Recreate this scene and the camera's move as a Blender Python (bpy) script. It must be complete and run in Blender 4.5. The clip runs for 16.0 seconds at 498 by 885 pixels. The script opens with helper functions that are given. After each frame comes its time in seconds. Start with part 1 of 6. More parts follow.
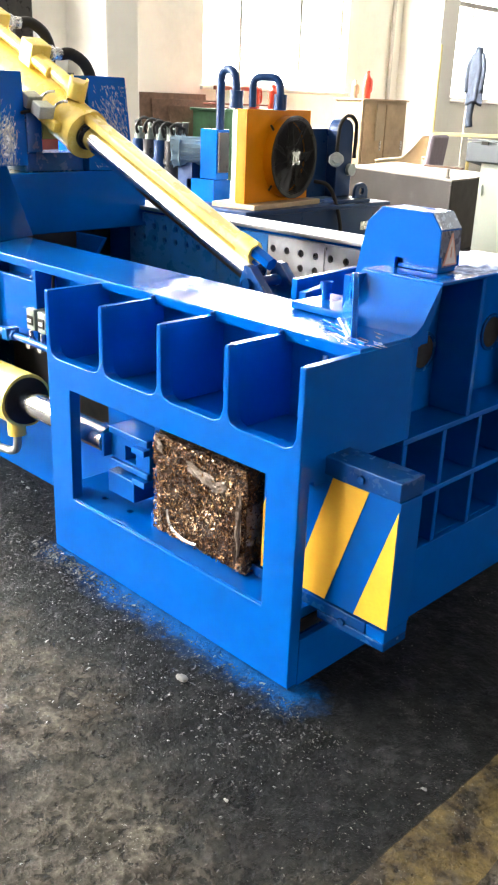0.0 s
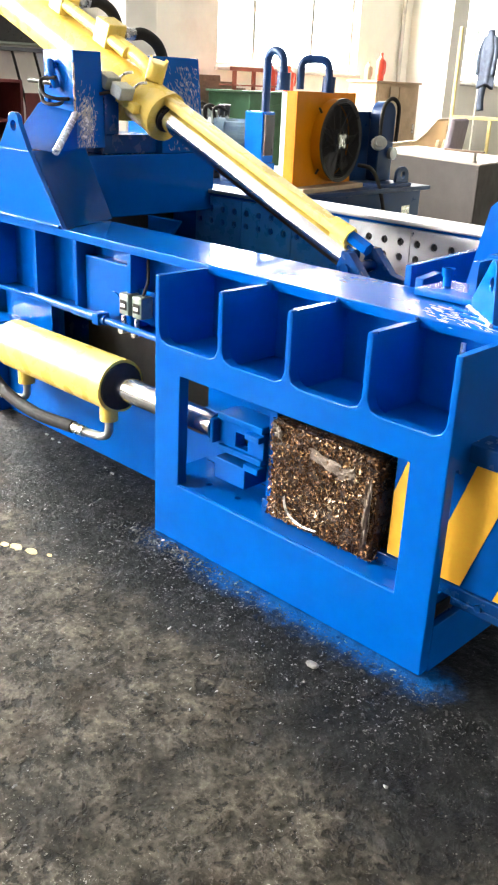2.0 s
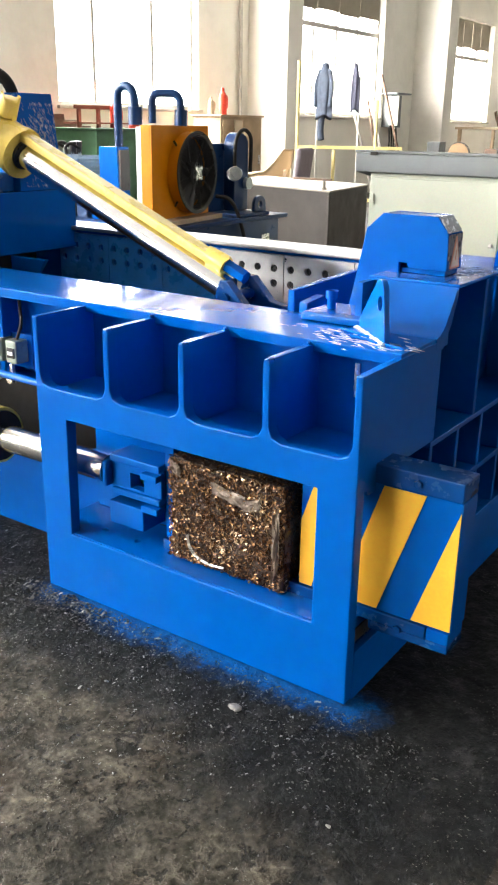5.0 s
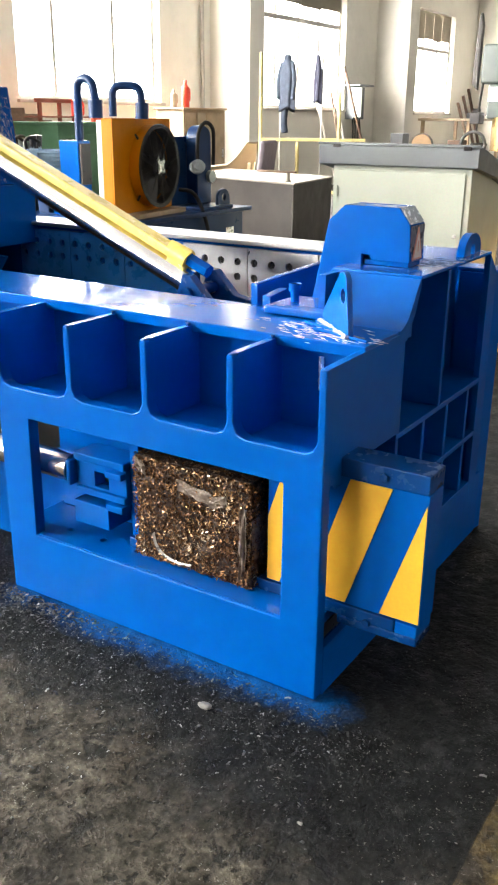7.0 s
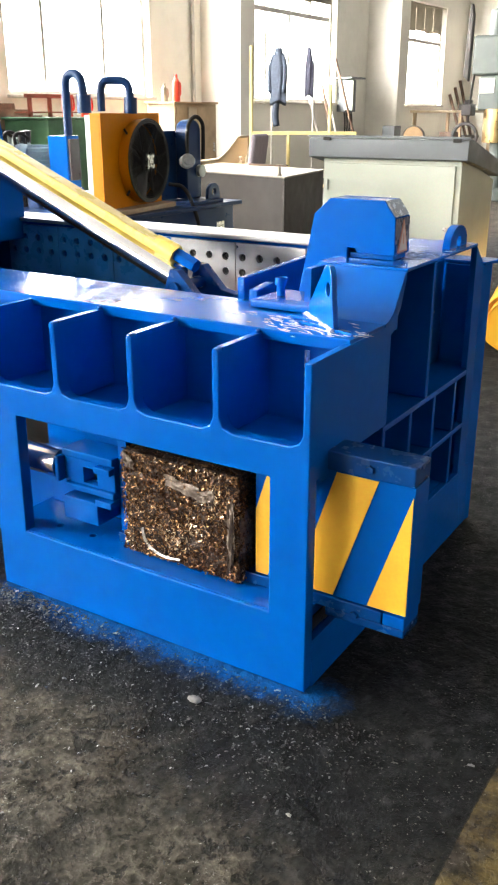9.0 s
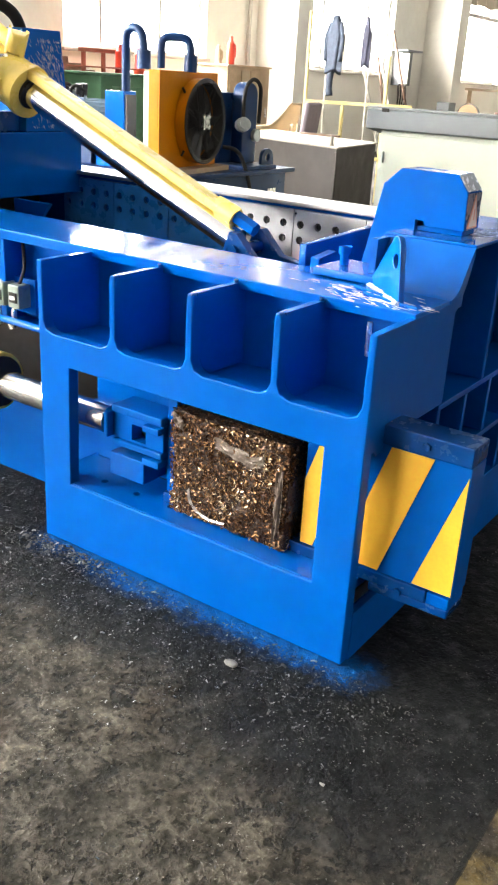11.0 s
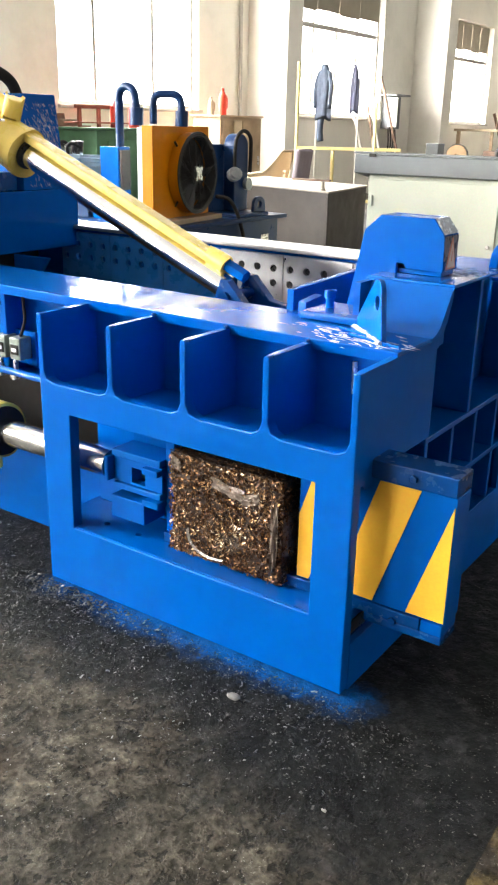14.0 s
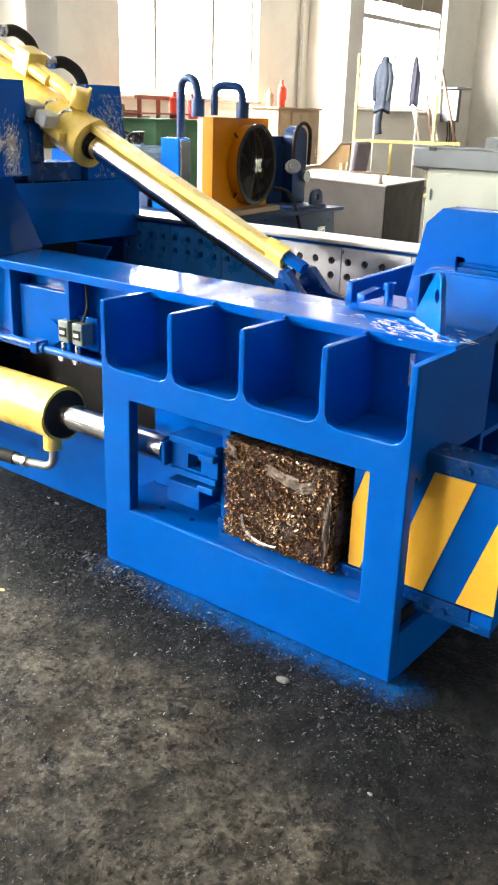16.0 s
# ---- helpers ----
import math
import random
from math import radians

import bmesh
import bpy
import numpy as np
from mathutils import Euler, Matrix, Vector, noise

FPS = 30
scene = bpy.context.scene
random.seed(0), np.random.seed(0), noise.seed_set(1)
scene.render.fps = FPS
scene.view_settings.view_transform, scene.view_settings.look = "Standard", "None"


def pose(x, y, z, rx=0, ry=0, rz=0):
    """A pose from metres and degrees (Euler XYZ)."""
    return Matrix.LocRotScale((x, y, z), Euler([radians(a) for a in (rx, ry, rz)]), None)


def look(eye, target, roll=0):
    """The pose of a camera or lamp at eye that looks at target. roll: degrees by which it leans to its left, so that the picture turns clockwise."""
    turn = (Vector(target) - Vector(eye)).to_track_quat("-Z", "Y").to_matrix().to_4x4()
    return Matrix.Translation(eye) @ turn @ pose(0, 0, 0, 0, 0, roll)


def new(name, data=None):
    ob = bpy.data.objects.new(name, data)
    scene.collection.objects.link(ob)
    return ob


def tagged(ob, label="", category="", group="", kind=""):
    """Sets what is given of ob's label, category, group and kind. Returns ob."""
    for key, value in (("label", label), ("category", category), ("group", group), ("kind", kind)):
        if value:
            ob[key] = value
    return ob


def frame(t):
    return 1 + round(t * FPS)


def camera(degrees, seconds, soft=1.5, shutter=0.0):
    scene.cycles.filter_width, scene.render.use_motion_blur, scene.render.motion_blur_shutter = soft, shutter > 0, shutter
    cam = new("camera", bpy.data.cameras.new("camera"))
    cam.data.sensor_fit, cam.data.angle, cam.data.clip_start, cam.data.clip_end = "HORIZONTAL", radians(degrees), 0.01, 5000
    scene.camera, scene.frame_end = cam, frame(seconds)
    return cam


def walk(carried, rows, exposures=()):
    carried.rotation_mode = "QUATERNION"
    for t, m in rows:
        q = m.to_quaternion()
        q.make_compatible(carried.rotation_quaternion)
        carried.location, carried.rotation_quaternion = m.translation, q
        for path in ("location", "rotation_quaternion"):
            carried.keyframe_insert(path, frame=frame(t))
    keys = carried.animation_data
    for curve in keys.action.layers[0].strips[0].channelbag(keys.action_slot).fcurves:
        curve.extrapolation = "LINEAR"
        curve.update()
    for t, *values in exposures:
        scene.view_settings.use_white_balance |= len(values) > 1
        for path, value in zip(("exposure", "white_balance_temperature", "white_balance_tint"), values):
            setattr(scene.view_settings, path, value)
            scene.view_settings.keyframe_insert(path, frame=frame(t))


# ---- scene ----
cam = camera(31.7, 16.0, soft=2.2)

PATH = [
    (0, (1.288, -1.492, 1.463), (-0.019, -0.163, 0.739), 2.2),
    (0.5, (1.161, -1.612, 1.461), (-0.067, -0.213, 0.728), 0.2),
    (1, (1.126, -1.706, 1.458), (-0.101, -0.311, 0.719), 1.4),
    (1.5, (1.052, -1.729, 1.452), (-0.2, -0.363, 0.7), 1.9),
    (2, (1.0, -1.764, 1.454), (-0.275, -0.422, 0.696), 2.7),
    (2.5, (0.898, -1.77, 1.436), (-0.429, -0.474, 0.686), 2.1),
    (3, (0.861, -1.766, 1.423), (-0.418, -0.42, 0.68), 2.9),
    (3.5, (0.863, -1.754, 1.419), (-0.303, -0.298, 0.696), 2.6),
    (4, (0.88, -1.756, 1.426), (-0.227, -0.245, 0.724), 1.1),
    (4.5, (0.888, -1.758, 1.431), (-0.195, -0.221, 0.75), 0.9),
    (7, (0.887, -1.73, 1.428), (-0.119, -0.147, 0.734), 0.5),
    (7.5, (0.89, -1.721, 1.427), (-0.105, -0.132, 0.732), 0.3),
    (8, (0.898, -1.726, 1.43), (-0.089, -0.132, 0.733), 0.4),
    (8.5, (0.905, -1.723, 1.43), (-0.085, -0.132, 0.731), 0.1),
    (9, (0.91, -1.721, 1.429), (-0.086, -0.137, 0.723), 0.0),
    (9.5, (0.893, -1.741, 1.421), (-0.138, -0.186, 0.7), 2.5),
    (10, (0.838, -1.737, 1.401), (-0.192, -0.206, 0.63), 4.7),
    (12.5, (0.865, -1.791, 1.428), (-0.164, -0.25, 0.675), 1.1),
    (13, (0.889, -1.797, 1.43), (-0.159, -0.266, 0.683), 1.5),
    (13.5, (0.911, -1.801, 1.433), (-0.15, -0.266, 0.714), 0.8),
    (14, (0.915, -1.807, 1.438), (-0.145, -0.254, 0.757), 1.3),
    (14.5, (0.9, -1.831, 1.445), (-0.18, -0.292, 0.764), 2.3),
    (15, (0.883, -1.846, 1.444), (-0.239, -0.338, 0.759), 3.0),
    (15.5, (0.897, -1.852, 1.442), (-0.239, -0.357, 0.756), 2.6),
    (16, (0.921, -1.856, 1.439), (-0.222, -0.372, 0.74), 1.8),
]
walk(cam, [(t, look(eye, target, roll)) for t, eye, target, roll in PATH], [(0.0, 0.94), (1.0, 0.84), (2.5, 0.74), (4.0, 0.50), (7.0, 0.45), (9.0, 0.44), (10.0, 0.72), (12.8, 0.74), (14.2, 0.52), (16.0, 0.49)])

# ---- light: daylight from west windows, three added unseen, and a weaker added east window ----
world = bpy.data.worlds.new("sky")
scene.world = world
world.use_nodes = True
wn = world.node_tree
sky = wn.nodes.new("ShaderNodeTexSky")
sky.sky_type, sky.sun_disc, sky.sun_elevation, sky.sun_rotation = "NISHITA", False, radians(22.5), radians(208.4)
wn.links.new(sky.outputs[0], wn.nodes["Background"].inputs[0])
wn.nodes["Background"].inputs[1].default_value = 0.12

FLOOR_Z = -0.02
WALL_X, HALL_E, HALL_S, HALL_N, HALL_H = -9.0, 18.0, -24.0, 26.4, 7.0
# windows of the west wall (first three unseen, added for light): y from, y to, sill, top
WINDOWS = [(-19.0, -10.5, 1.5, 4.3), (-8.0, -1.9, 1.5, 5.6), (-0.8, 2.7, 1.66, 5.6), (7.72, 10.95, 1.66, 5.6), (14.05, 17.75, 1.63, 4.3), (21.95, 24.6, 1.6, 4.15)]
# invented window of the east wall, out of view, for weak side light
ADDED_EAST_WINDOWS = [(1.5, 8.0, 1.6, 5.4)]


def day_lamp(name, m, w, h, radiance, colour):
    data = bpy.data.lights.new(name, "AREA")
    data.shape, data.size, data.size_y = "RECTANGLE", w, h
    data.energy, data.color = radiance * w * h * math.pi, colour
    lamp = new(name, data)
    lamp.matrix_world = m
    return lamp


for (a, b, s, top), strength in zip(WINDOWS, (26.0, 22.0, 34.0, 48.0, 50.0, 50.0)):
    day_lamp("window_daylight", look((WALL_X - 0.22, (a + b) / 2, (s + top) / 2), (0, (a + b) / 2, (s + top) / 2)), b - a, top - s, strength, (1.0, 0.98, 0.95))
for (a, b, s, top), strength in zip(ADDED_EAST_WINDOWS, (3.2,)):
    day_lamp("window_daylight", look((HALL_E + 0.22, (a + b) / 2, (s + top) / 2), (0, (a + b) / 2, (s + top) / 2)), b - a, top - s, strength, (1.0, 0.98, 0.95))

sun = new("sun", bpy.data.lights.new("sun", "SUN"))
sun.data.energy, sun.data.angle, sun.data.color = 2.2, radians(0.6), (1.0, 0.93, 0.82)
sun.matrix_world = look((-3.9, -7.2, 3.4), (0, 0, 0))

# ---- materials ----


def material(name):
    m = bpy.data.materials.new(name)
    m.use_nodes = True
    return m, m.node_tree, m.node_tree.nodes["Principled BSDF"]


def node(t, kind, **values):
    n = t.nodes.new(kind)
    for k, v in values.items():
        n.inputs[k.replace("_", " ")].default_value = v
    return n


def noise_node(t, scale, detail=6.0, rough=0.6, coords="Object"):
    n = node(t, "ShaderNodeTexNoise", Scale=scale, Detail=detail, Roughness=rough)
    c = t.nodes.new("ShaderNodeTexCoord")
    t.links.new(c.outputs[coords], n.inputs["Vector"])
    return n


def ramp(t, source, stops):
    r = t.nodes.new("ShaderNodeValToRGB")
    e = r.color_ramp.elements
    while len(e) < len(stops):
        e.new(0.5)
    for el, (p, c) in zip(e, stops):
        el.position, el.color = p, (*c, 1) if len(c) == 3 else c
    t.links.new(source, r.inputs[0])
    return r.outputs[0]


def mixed(t, fac, a, b, blend="MIX"):
    m = t.nodes.new("ShaderNodeMix")
    m.data_type, m.blend_type = "RGBA", blend
    for sock, v in ((m.inputs[0], fac), (m.inputs[6], a), (m.inputs[7], b)):
        if isinstance(v, bpy.types.NodeSocket):
            t.links.new(v, sock)
        elif isinstance(v, tuple):
            sock.default_value = (*v, 1)
        else:
            sock.default_value = v
    return m.outputs[2]


def sums(t, op, a, b, c=None):
    m = t.nodes.new("ShaderNodeMath")
    m.operation = op
    for sock, v in zip(m.inputs, (a, b, c)):
        if isinstance(v, bpy.types.NodeSocket):
            t.links.new(v, sock)
        elif v is not None:
            sock.default_value = v
    return m.outputs[0]


def bumped(t, bsdf, height, strength, distance=0.01):
    b = node(t, "ShaderNodeBump", Strength=strength, Distance=distance)
    t.links.new(height, b.inputs["Height"])
    t.links.new(b.outputs[0], bsdf.inputs["Normal"])


def varied(name, colour, rough=0.5, metal=0.0, spread=0.15, scale=6.0, fine=120.0, bump=0.1, coat=0.0, dirt=None, dirt_amount=0.5, rough_spread=0.12, spec=0.4):
    """A painted, cast or rolled surface: two scales of variation, a fine relief, and dirt where asked."""
    m, t, bsdf = material(name)
    big, small = noise_node(t, scale), noise_node(t, fine, 3.0)
    lo, hi = tuple(c * (1 - spread) for c in colour), tuple(min(1, c * (1 + spread)) for c in colour)
    col = ramp(t, big.outputs[0], [(0.3, lo), (0.7, hi)])
    col = mixed(t, 0.12, col, small.outputs[1], "OVERLAY")
    if dirt:
        d = noise_node(t, scale * 0.55, 9.0, 0.72)
        f = ramp(t, d.outputs[0], [(0.52, (0, 0, 0)), (0.72, (1, 1, 1))])
        f = sums(t, "MULTIPLY", f, dirt_amount)
        col = mixed(t, f, col, dirt)
    t.links.new(col, bsdf.inputs["Base Color"])
    r = ramp(t, noise_node(t, scale * 2.2, 5.0).outputs[0], [(0.3, (max(0.03, rough - rough_spread),) * 3), (0.75, (min(1, rough + rough_spread),) * 3)])
    t.links.new(r, bsdf.inputs["Roughness"])
    bsdf.inputs["Specular IOR Level"].default_value = spec
    bsdf.inputs["Metallic"].default_value = metal
    bsdf.inputs["Coat Weight"].default_value = coat
    bsdf.inputs["Coat Roughness"].default_value = 0.12
    if bump:
        h = sums(t, "ADD", sums(t, "MULTIPLY", big.outputs[0], 0.5), sums(t, "MULTIPLY", small.outputs[0], 0.12))
        bumped(t, bsdf, h, bump, 0.02)
    return m


BLUE = varied("blue_enamel", (0.0, 0.079, 0.36), 0.11, spread=0.06, scale=4, fine=35, bump=0.02, dirt=(0.0, 0.063, 0.275), dirt_amount=0.3, rough_spread=0.04, spec=0.28)
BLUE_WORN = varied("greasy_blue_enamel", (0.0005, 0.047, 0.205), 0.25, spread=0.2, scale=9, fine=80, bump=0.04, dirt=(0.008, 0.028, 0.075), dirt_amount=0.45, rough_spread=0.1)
# paler blue: the reflected light on the left wear plates, put into the colour
BLUE_SHEEN = varied("sheen_blue_paint", (0.025, 0.20, 0.58), 0.32, 0.1, spread=0.2, scale=7, fine=80, bump=0.05, dirt=(0.12, 0.19, 0.30), dirt_amount=0.6)
BLUE_UNIT = varied("navy_enamel", (0.002, 0.024, 0.088), 0.38, spread=0.2, scale=5, fine=80, bump=0.08, spec=0.25, dirt=(0.02, 0.03, 0.06), dirt_amount=0.5)
YELLOW = varied("yellow_enamel", (0.86, 0.63, 0.13), 0.3, spread=0.06, scale=5, fine=70, bump=0.1, coat=0.3, dirt=(0.55, 0.33, 0.05), dirt_amount=0.4)
ORANGE = varied("orange_yellow_enamel", (0.50, 0.17, 0.0), 0.45, spread=0.06, scale=6, fine=70, bump=0.05, dirt=(0.30, 0.13, 0.01), dirt_amount=0.5, spec=0.15)
STRIPE = varied("yellow_stripe_paint", (0.86, 0.45, 0.035), 0.42, spread=0.05, scale=9, fine=90, bump=0.08, dirt=(0.55, 0.3, 0.03), dirt_amount=0.3)
CHROME = varied("chromed_rod", (0.84, 0.82, 0.79), 0.17, 1.0, spread=0.03, scale=8, fine=150, bump=0.01, rough_spread=0.04)
STEEL = varied("brushed_steel", (0.42, 0.42, 0.42), 0.38, 0.85, spread=0.18, scale=7, fine=140, bump=0.12, dirt=(0.16, 0.15, 0.14), dirt_amount=0.6)
BARE = varied("bare_bright_metal", (0.62, 0.60, 0.57), 0.3, 0.9, spread=0.15, scale=20, fine=160, bump=0.15)
MOTOR = varied("grey_blue_enamel", (0.13, 0.19, 0.23), 0.4, spread=0.1, scale=6, fine=90, bump=0.05, dirt=(0.07, 0.10, 0.13), dirt_amount=0.5)
# grey-blue that carries the hall's reflection on the guard's end as colour
GUARD_END = varied("grey_reflection_paint", (0.16, 0.17, 0.23), 0.3, 0.4, spread=0.3, scale=14, fine=90, bump=0.06, dirt=(0.05, 0.08, 0.2), dirt_amount=0.6)
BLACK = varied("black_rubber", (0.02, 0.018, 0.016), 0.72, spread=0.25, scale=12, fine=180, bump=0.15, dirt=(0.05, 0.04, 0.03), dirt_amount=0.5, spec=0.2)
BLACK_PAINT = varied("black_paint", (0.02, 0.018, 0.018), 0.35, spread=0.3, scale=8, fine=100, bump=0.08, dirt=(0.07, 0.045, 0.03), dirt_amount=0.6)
GALV = varied("grey_cast_alloy", (0.40, 0.42, 0.40), 0.45, 0.4, spread=0.12, scale=30, fine=200, bump=0.15, dirt=(0.12, 0.12, 0.11), dirt_amount=0.5)
SWITCH = varied("grey_green_alloy", (0.20, 0.23, 0.20), 0.5, 0.3, spread=0.15, scale=30, fine=200, bump=0.15, dirt=(0.06, 0.07, 0.06), dirt_amount=0.6)
SPATTER = varied("bright_spatter", (0.62, 0.68, 0.78), 0.25, 0.5, spread=0.1, scale=30, fine=160, bump=0.0)
CREAM = varied("cream_enamel", (0.40, 0.425, 0.345), 0.45, spread=0.04, scale=3, fine=90, bump=0.05, dirt=(0.30, 0.30, 0.235), dirt_amount=0.35)
SLATE = varied("slate_grey_enamel", (0.105, 0.115, 0.12), 0.4, spread=0.1, scale=5, fine=90, bump=0.08, dirt=(0.15, 0.15, 0.145), dirt_amount=0.4)
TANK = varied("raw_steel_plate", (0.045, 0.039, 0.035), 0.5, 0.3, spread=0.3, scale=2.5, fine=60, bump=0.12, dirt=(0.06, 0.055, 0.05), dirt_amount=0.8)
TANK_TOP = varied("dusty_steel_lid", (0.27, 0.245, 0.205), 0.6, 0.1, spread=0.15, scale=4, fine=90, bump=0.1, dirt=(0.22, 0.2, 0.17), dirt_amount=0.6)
PLASTER = varied("stained_cream_plaster", (0.80, 0.765, 0.68), 0.9, spread=0.06, scale=0.8, fine=25, bump=0.12, dirt=(0.52, 0.48, 0.41), dirt_amount=0.5)
# unseen east and south walls, darkened to hold back fill and reflections
GREY_WALL = varied("grey_unseen_wall", (0.26, 0.25, 0.235), 0.9, spread=0.15, scale=0.8, fine=25, bump=0.15, dirt=(0.15, 0.14, 0.125), dirt_amount=0.7)
# unseen roof: its grey sets how much light bounces down
CEIL = varied("unseen_roof_sheet", (0.24, 0.24, 0.235), 0.7, spread=0.1, scale=1.2, fine=30, bump=0.05)
FRAME = varied("aged_white_frame", (0.48, 0.45, 0.40), 0.6, spread=0.1, scale=6, fine=60, bump=0.05, dirt=(0.2, 0.17, 0.14), dirt_amount=0.6)
BLIND = varied("faded_brown_blind", (0.30, 0.26, 0.20), 0.9, spread=0.1, scale=3, fine=60, bump=0.1)
WOOD = varied("pale_plywood", (0.40, 0.29, 0.18), 0.6, spread=0.15, scale=5, fine=40, bump=0.08, dirt=(0.2, 0.14, 0.09), dirt_amount=0.5)
TAN = varied("tan_abrasive", (0.30, 0.19, 0.10), 0.8, spread=0.15, scale=12, fine=120, bump=0.15)
BEIGE = varied("beige_plastic", (0.36, 0.28, 0.185), 0.45, spread=0.06, scale=6, fine=80, bump=0.03)
LILAC = varied("grey_upholstery", (0.20, 0.17, 0.20), 0.8, spread=0.1, scale=20, fine=300, bump=0.2)
DENIM = varied("faded_blue_workwear", (0.035, 0.045, 0.065), 0.9, spread=0.3, scale=9, fine=300, bump=0.25)
NAVY = varied("dark_cloth", (0.028, 0.028, 0.045), 0.9, spread=0.3, scale=9, fine=300, bump=0.25)
RED = varied("red_paint", (0.55, 0.045, 0.02), 0.4, spread=0.08, scale=12, fine=80, bump=0.05)
MAROON = varied("maroon_enamel", (0.13, 0.02, 0.015), 0.5, spread=0.2, scale=5, fine=80, bump=0.1, dirt=(0.05, 0.02, 0.02), dirt_amount=0.6)
GREEN = varied("machine_green_enamel", (0.06, 0.16, 0.085), 0.5, spread=0.15, scale=6, fine=80, bump=0.08, dirt=(0.04, 0.05, 0.04), dirt_amount=0.6)
MINT = varied("grey_green_enamel", (0.085, 0.10, 0.09), 0.45, spread=0.1, scale=6, fine=80, bump=0.08, dirt=(0.12, 0.13, 0.11), dirt_amount=0.6)
RAIL = varied("yellow_rail_paint", (0.72, 0.60, 0.26), 0.5, spread=0.1, scale=9, fine=90, bump=0.08, dirt=(0.3, 0.22, 0.1), dirt_amount=0.5)
BRASS = varied("worn_bronze", (0.36, 0.25, 0.11), 0.35, 0.9, spread=0.2, scale=5, fine=60, bump=0.1, dirt=(0.1, 0.07, 0.04), dirt_amount=0.6)
BROWN = varied("rusty_brown_steel", (0.12, 0.07, 0.045), 0.7, 0.2, spread=0.35, scale=9, fine=70, bump=0.2, dirt=(0.05, 0.035, 0.03), dirt_amount=0.7)
STICKER = varied("weathered_sticker", (0.66, 0.56, 0.50), 0.4, spread=0.06, scale=20, fine=90, bump=0.02)
WHITE = varied("white_label", (0.75, 0.72, 0.68), 0.5, spread=0.04, scale=10, fine=90, bump=0.02)
DULL_RED = varied("dull_red_primer", (0.26, 0.075, 0.05), 0.7, spread=0.2, scale=8, fine=90, bump=0.1, dirt=(0.2, 0.12, 0.09), dirt_amount=0.6)
PINK = varied("faded_red_print", (0.62, 0.30, 0.22), 0.5, spread=0.08, scale=14, fine=90, bump=0.02)
SPLASH = varied("dirty_yellow_paint", (0.42, 0.32, 0.12), 0.6, spread=0.2, scale=30, fine=150, bump=0.1, dirt=(0.12, 0.10, 0.06), dirt_amount=0.8)
PEBBLE = varied("dull_stone", (0.17, 0.165, 0.15), 0.8, spread=0.15, scale=40, fine=200, bump=0.3)
PALE = varied("pale_stone", (0.26, 0.25, 0.225), 0.8, spread=0.15, scale=40, fine=200, bump=0.3)


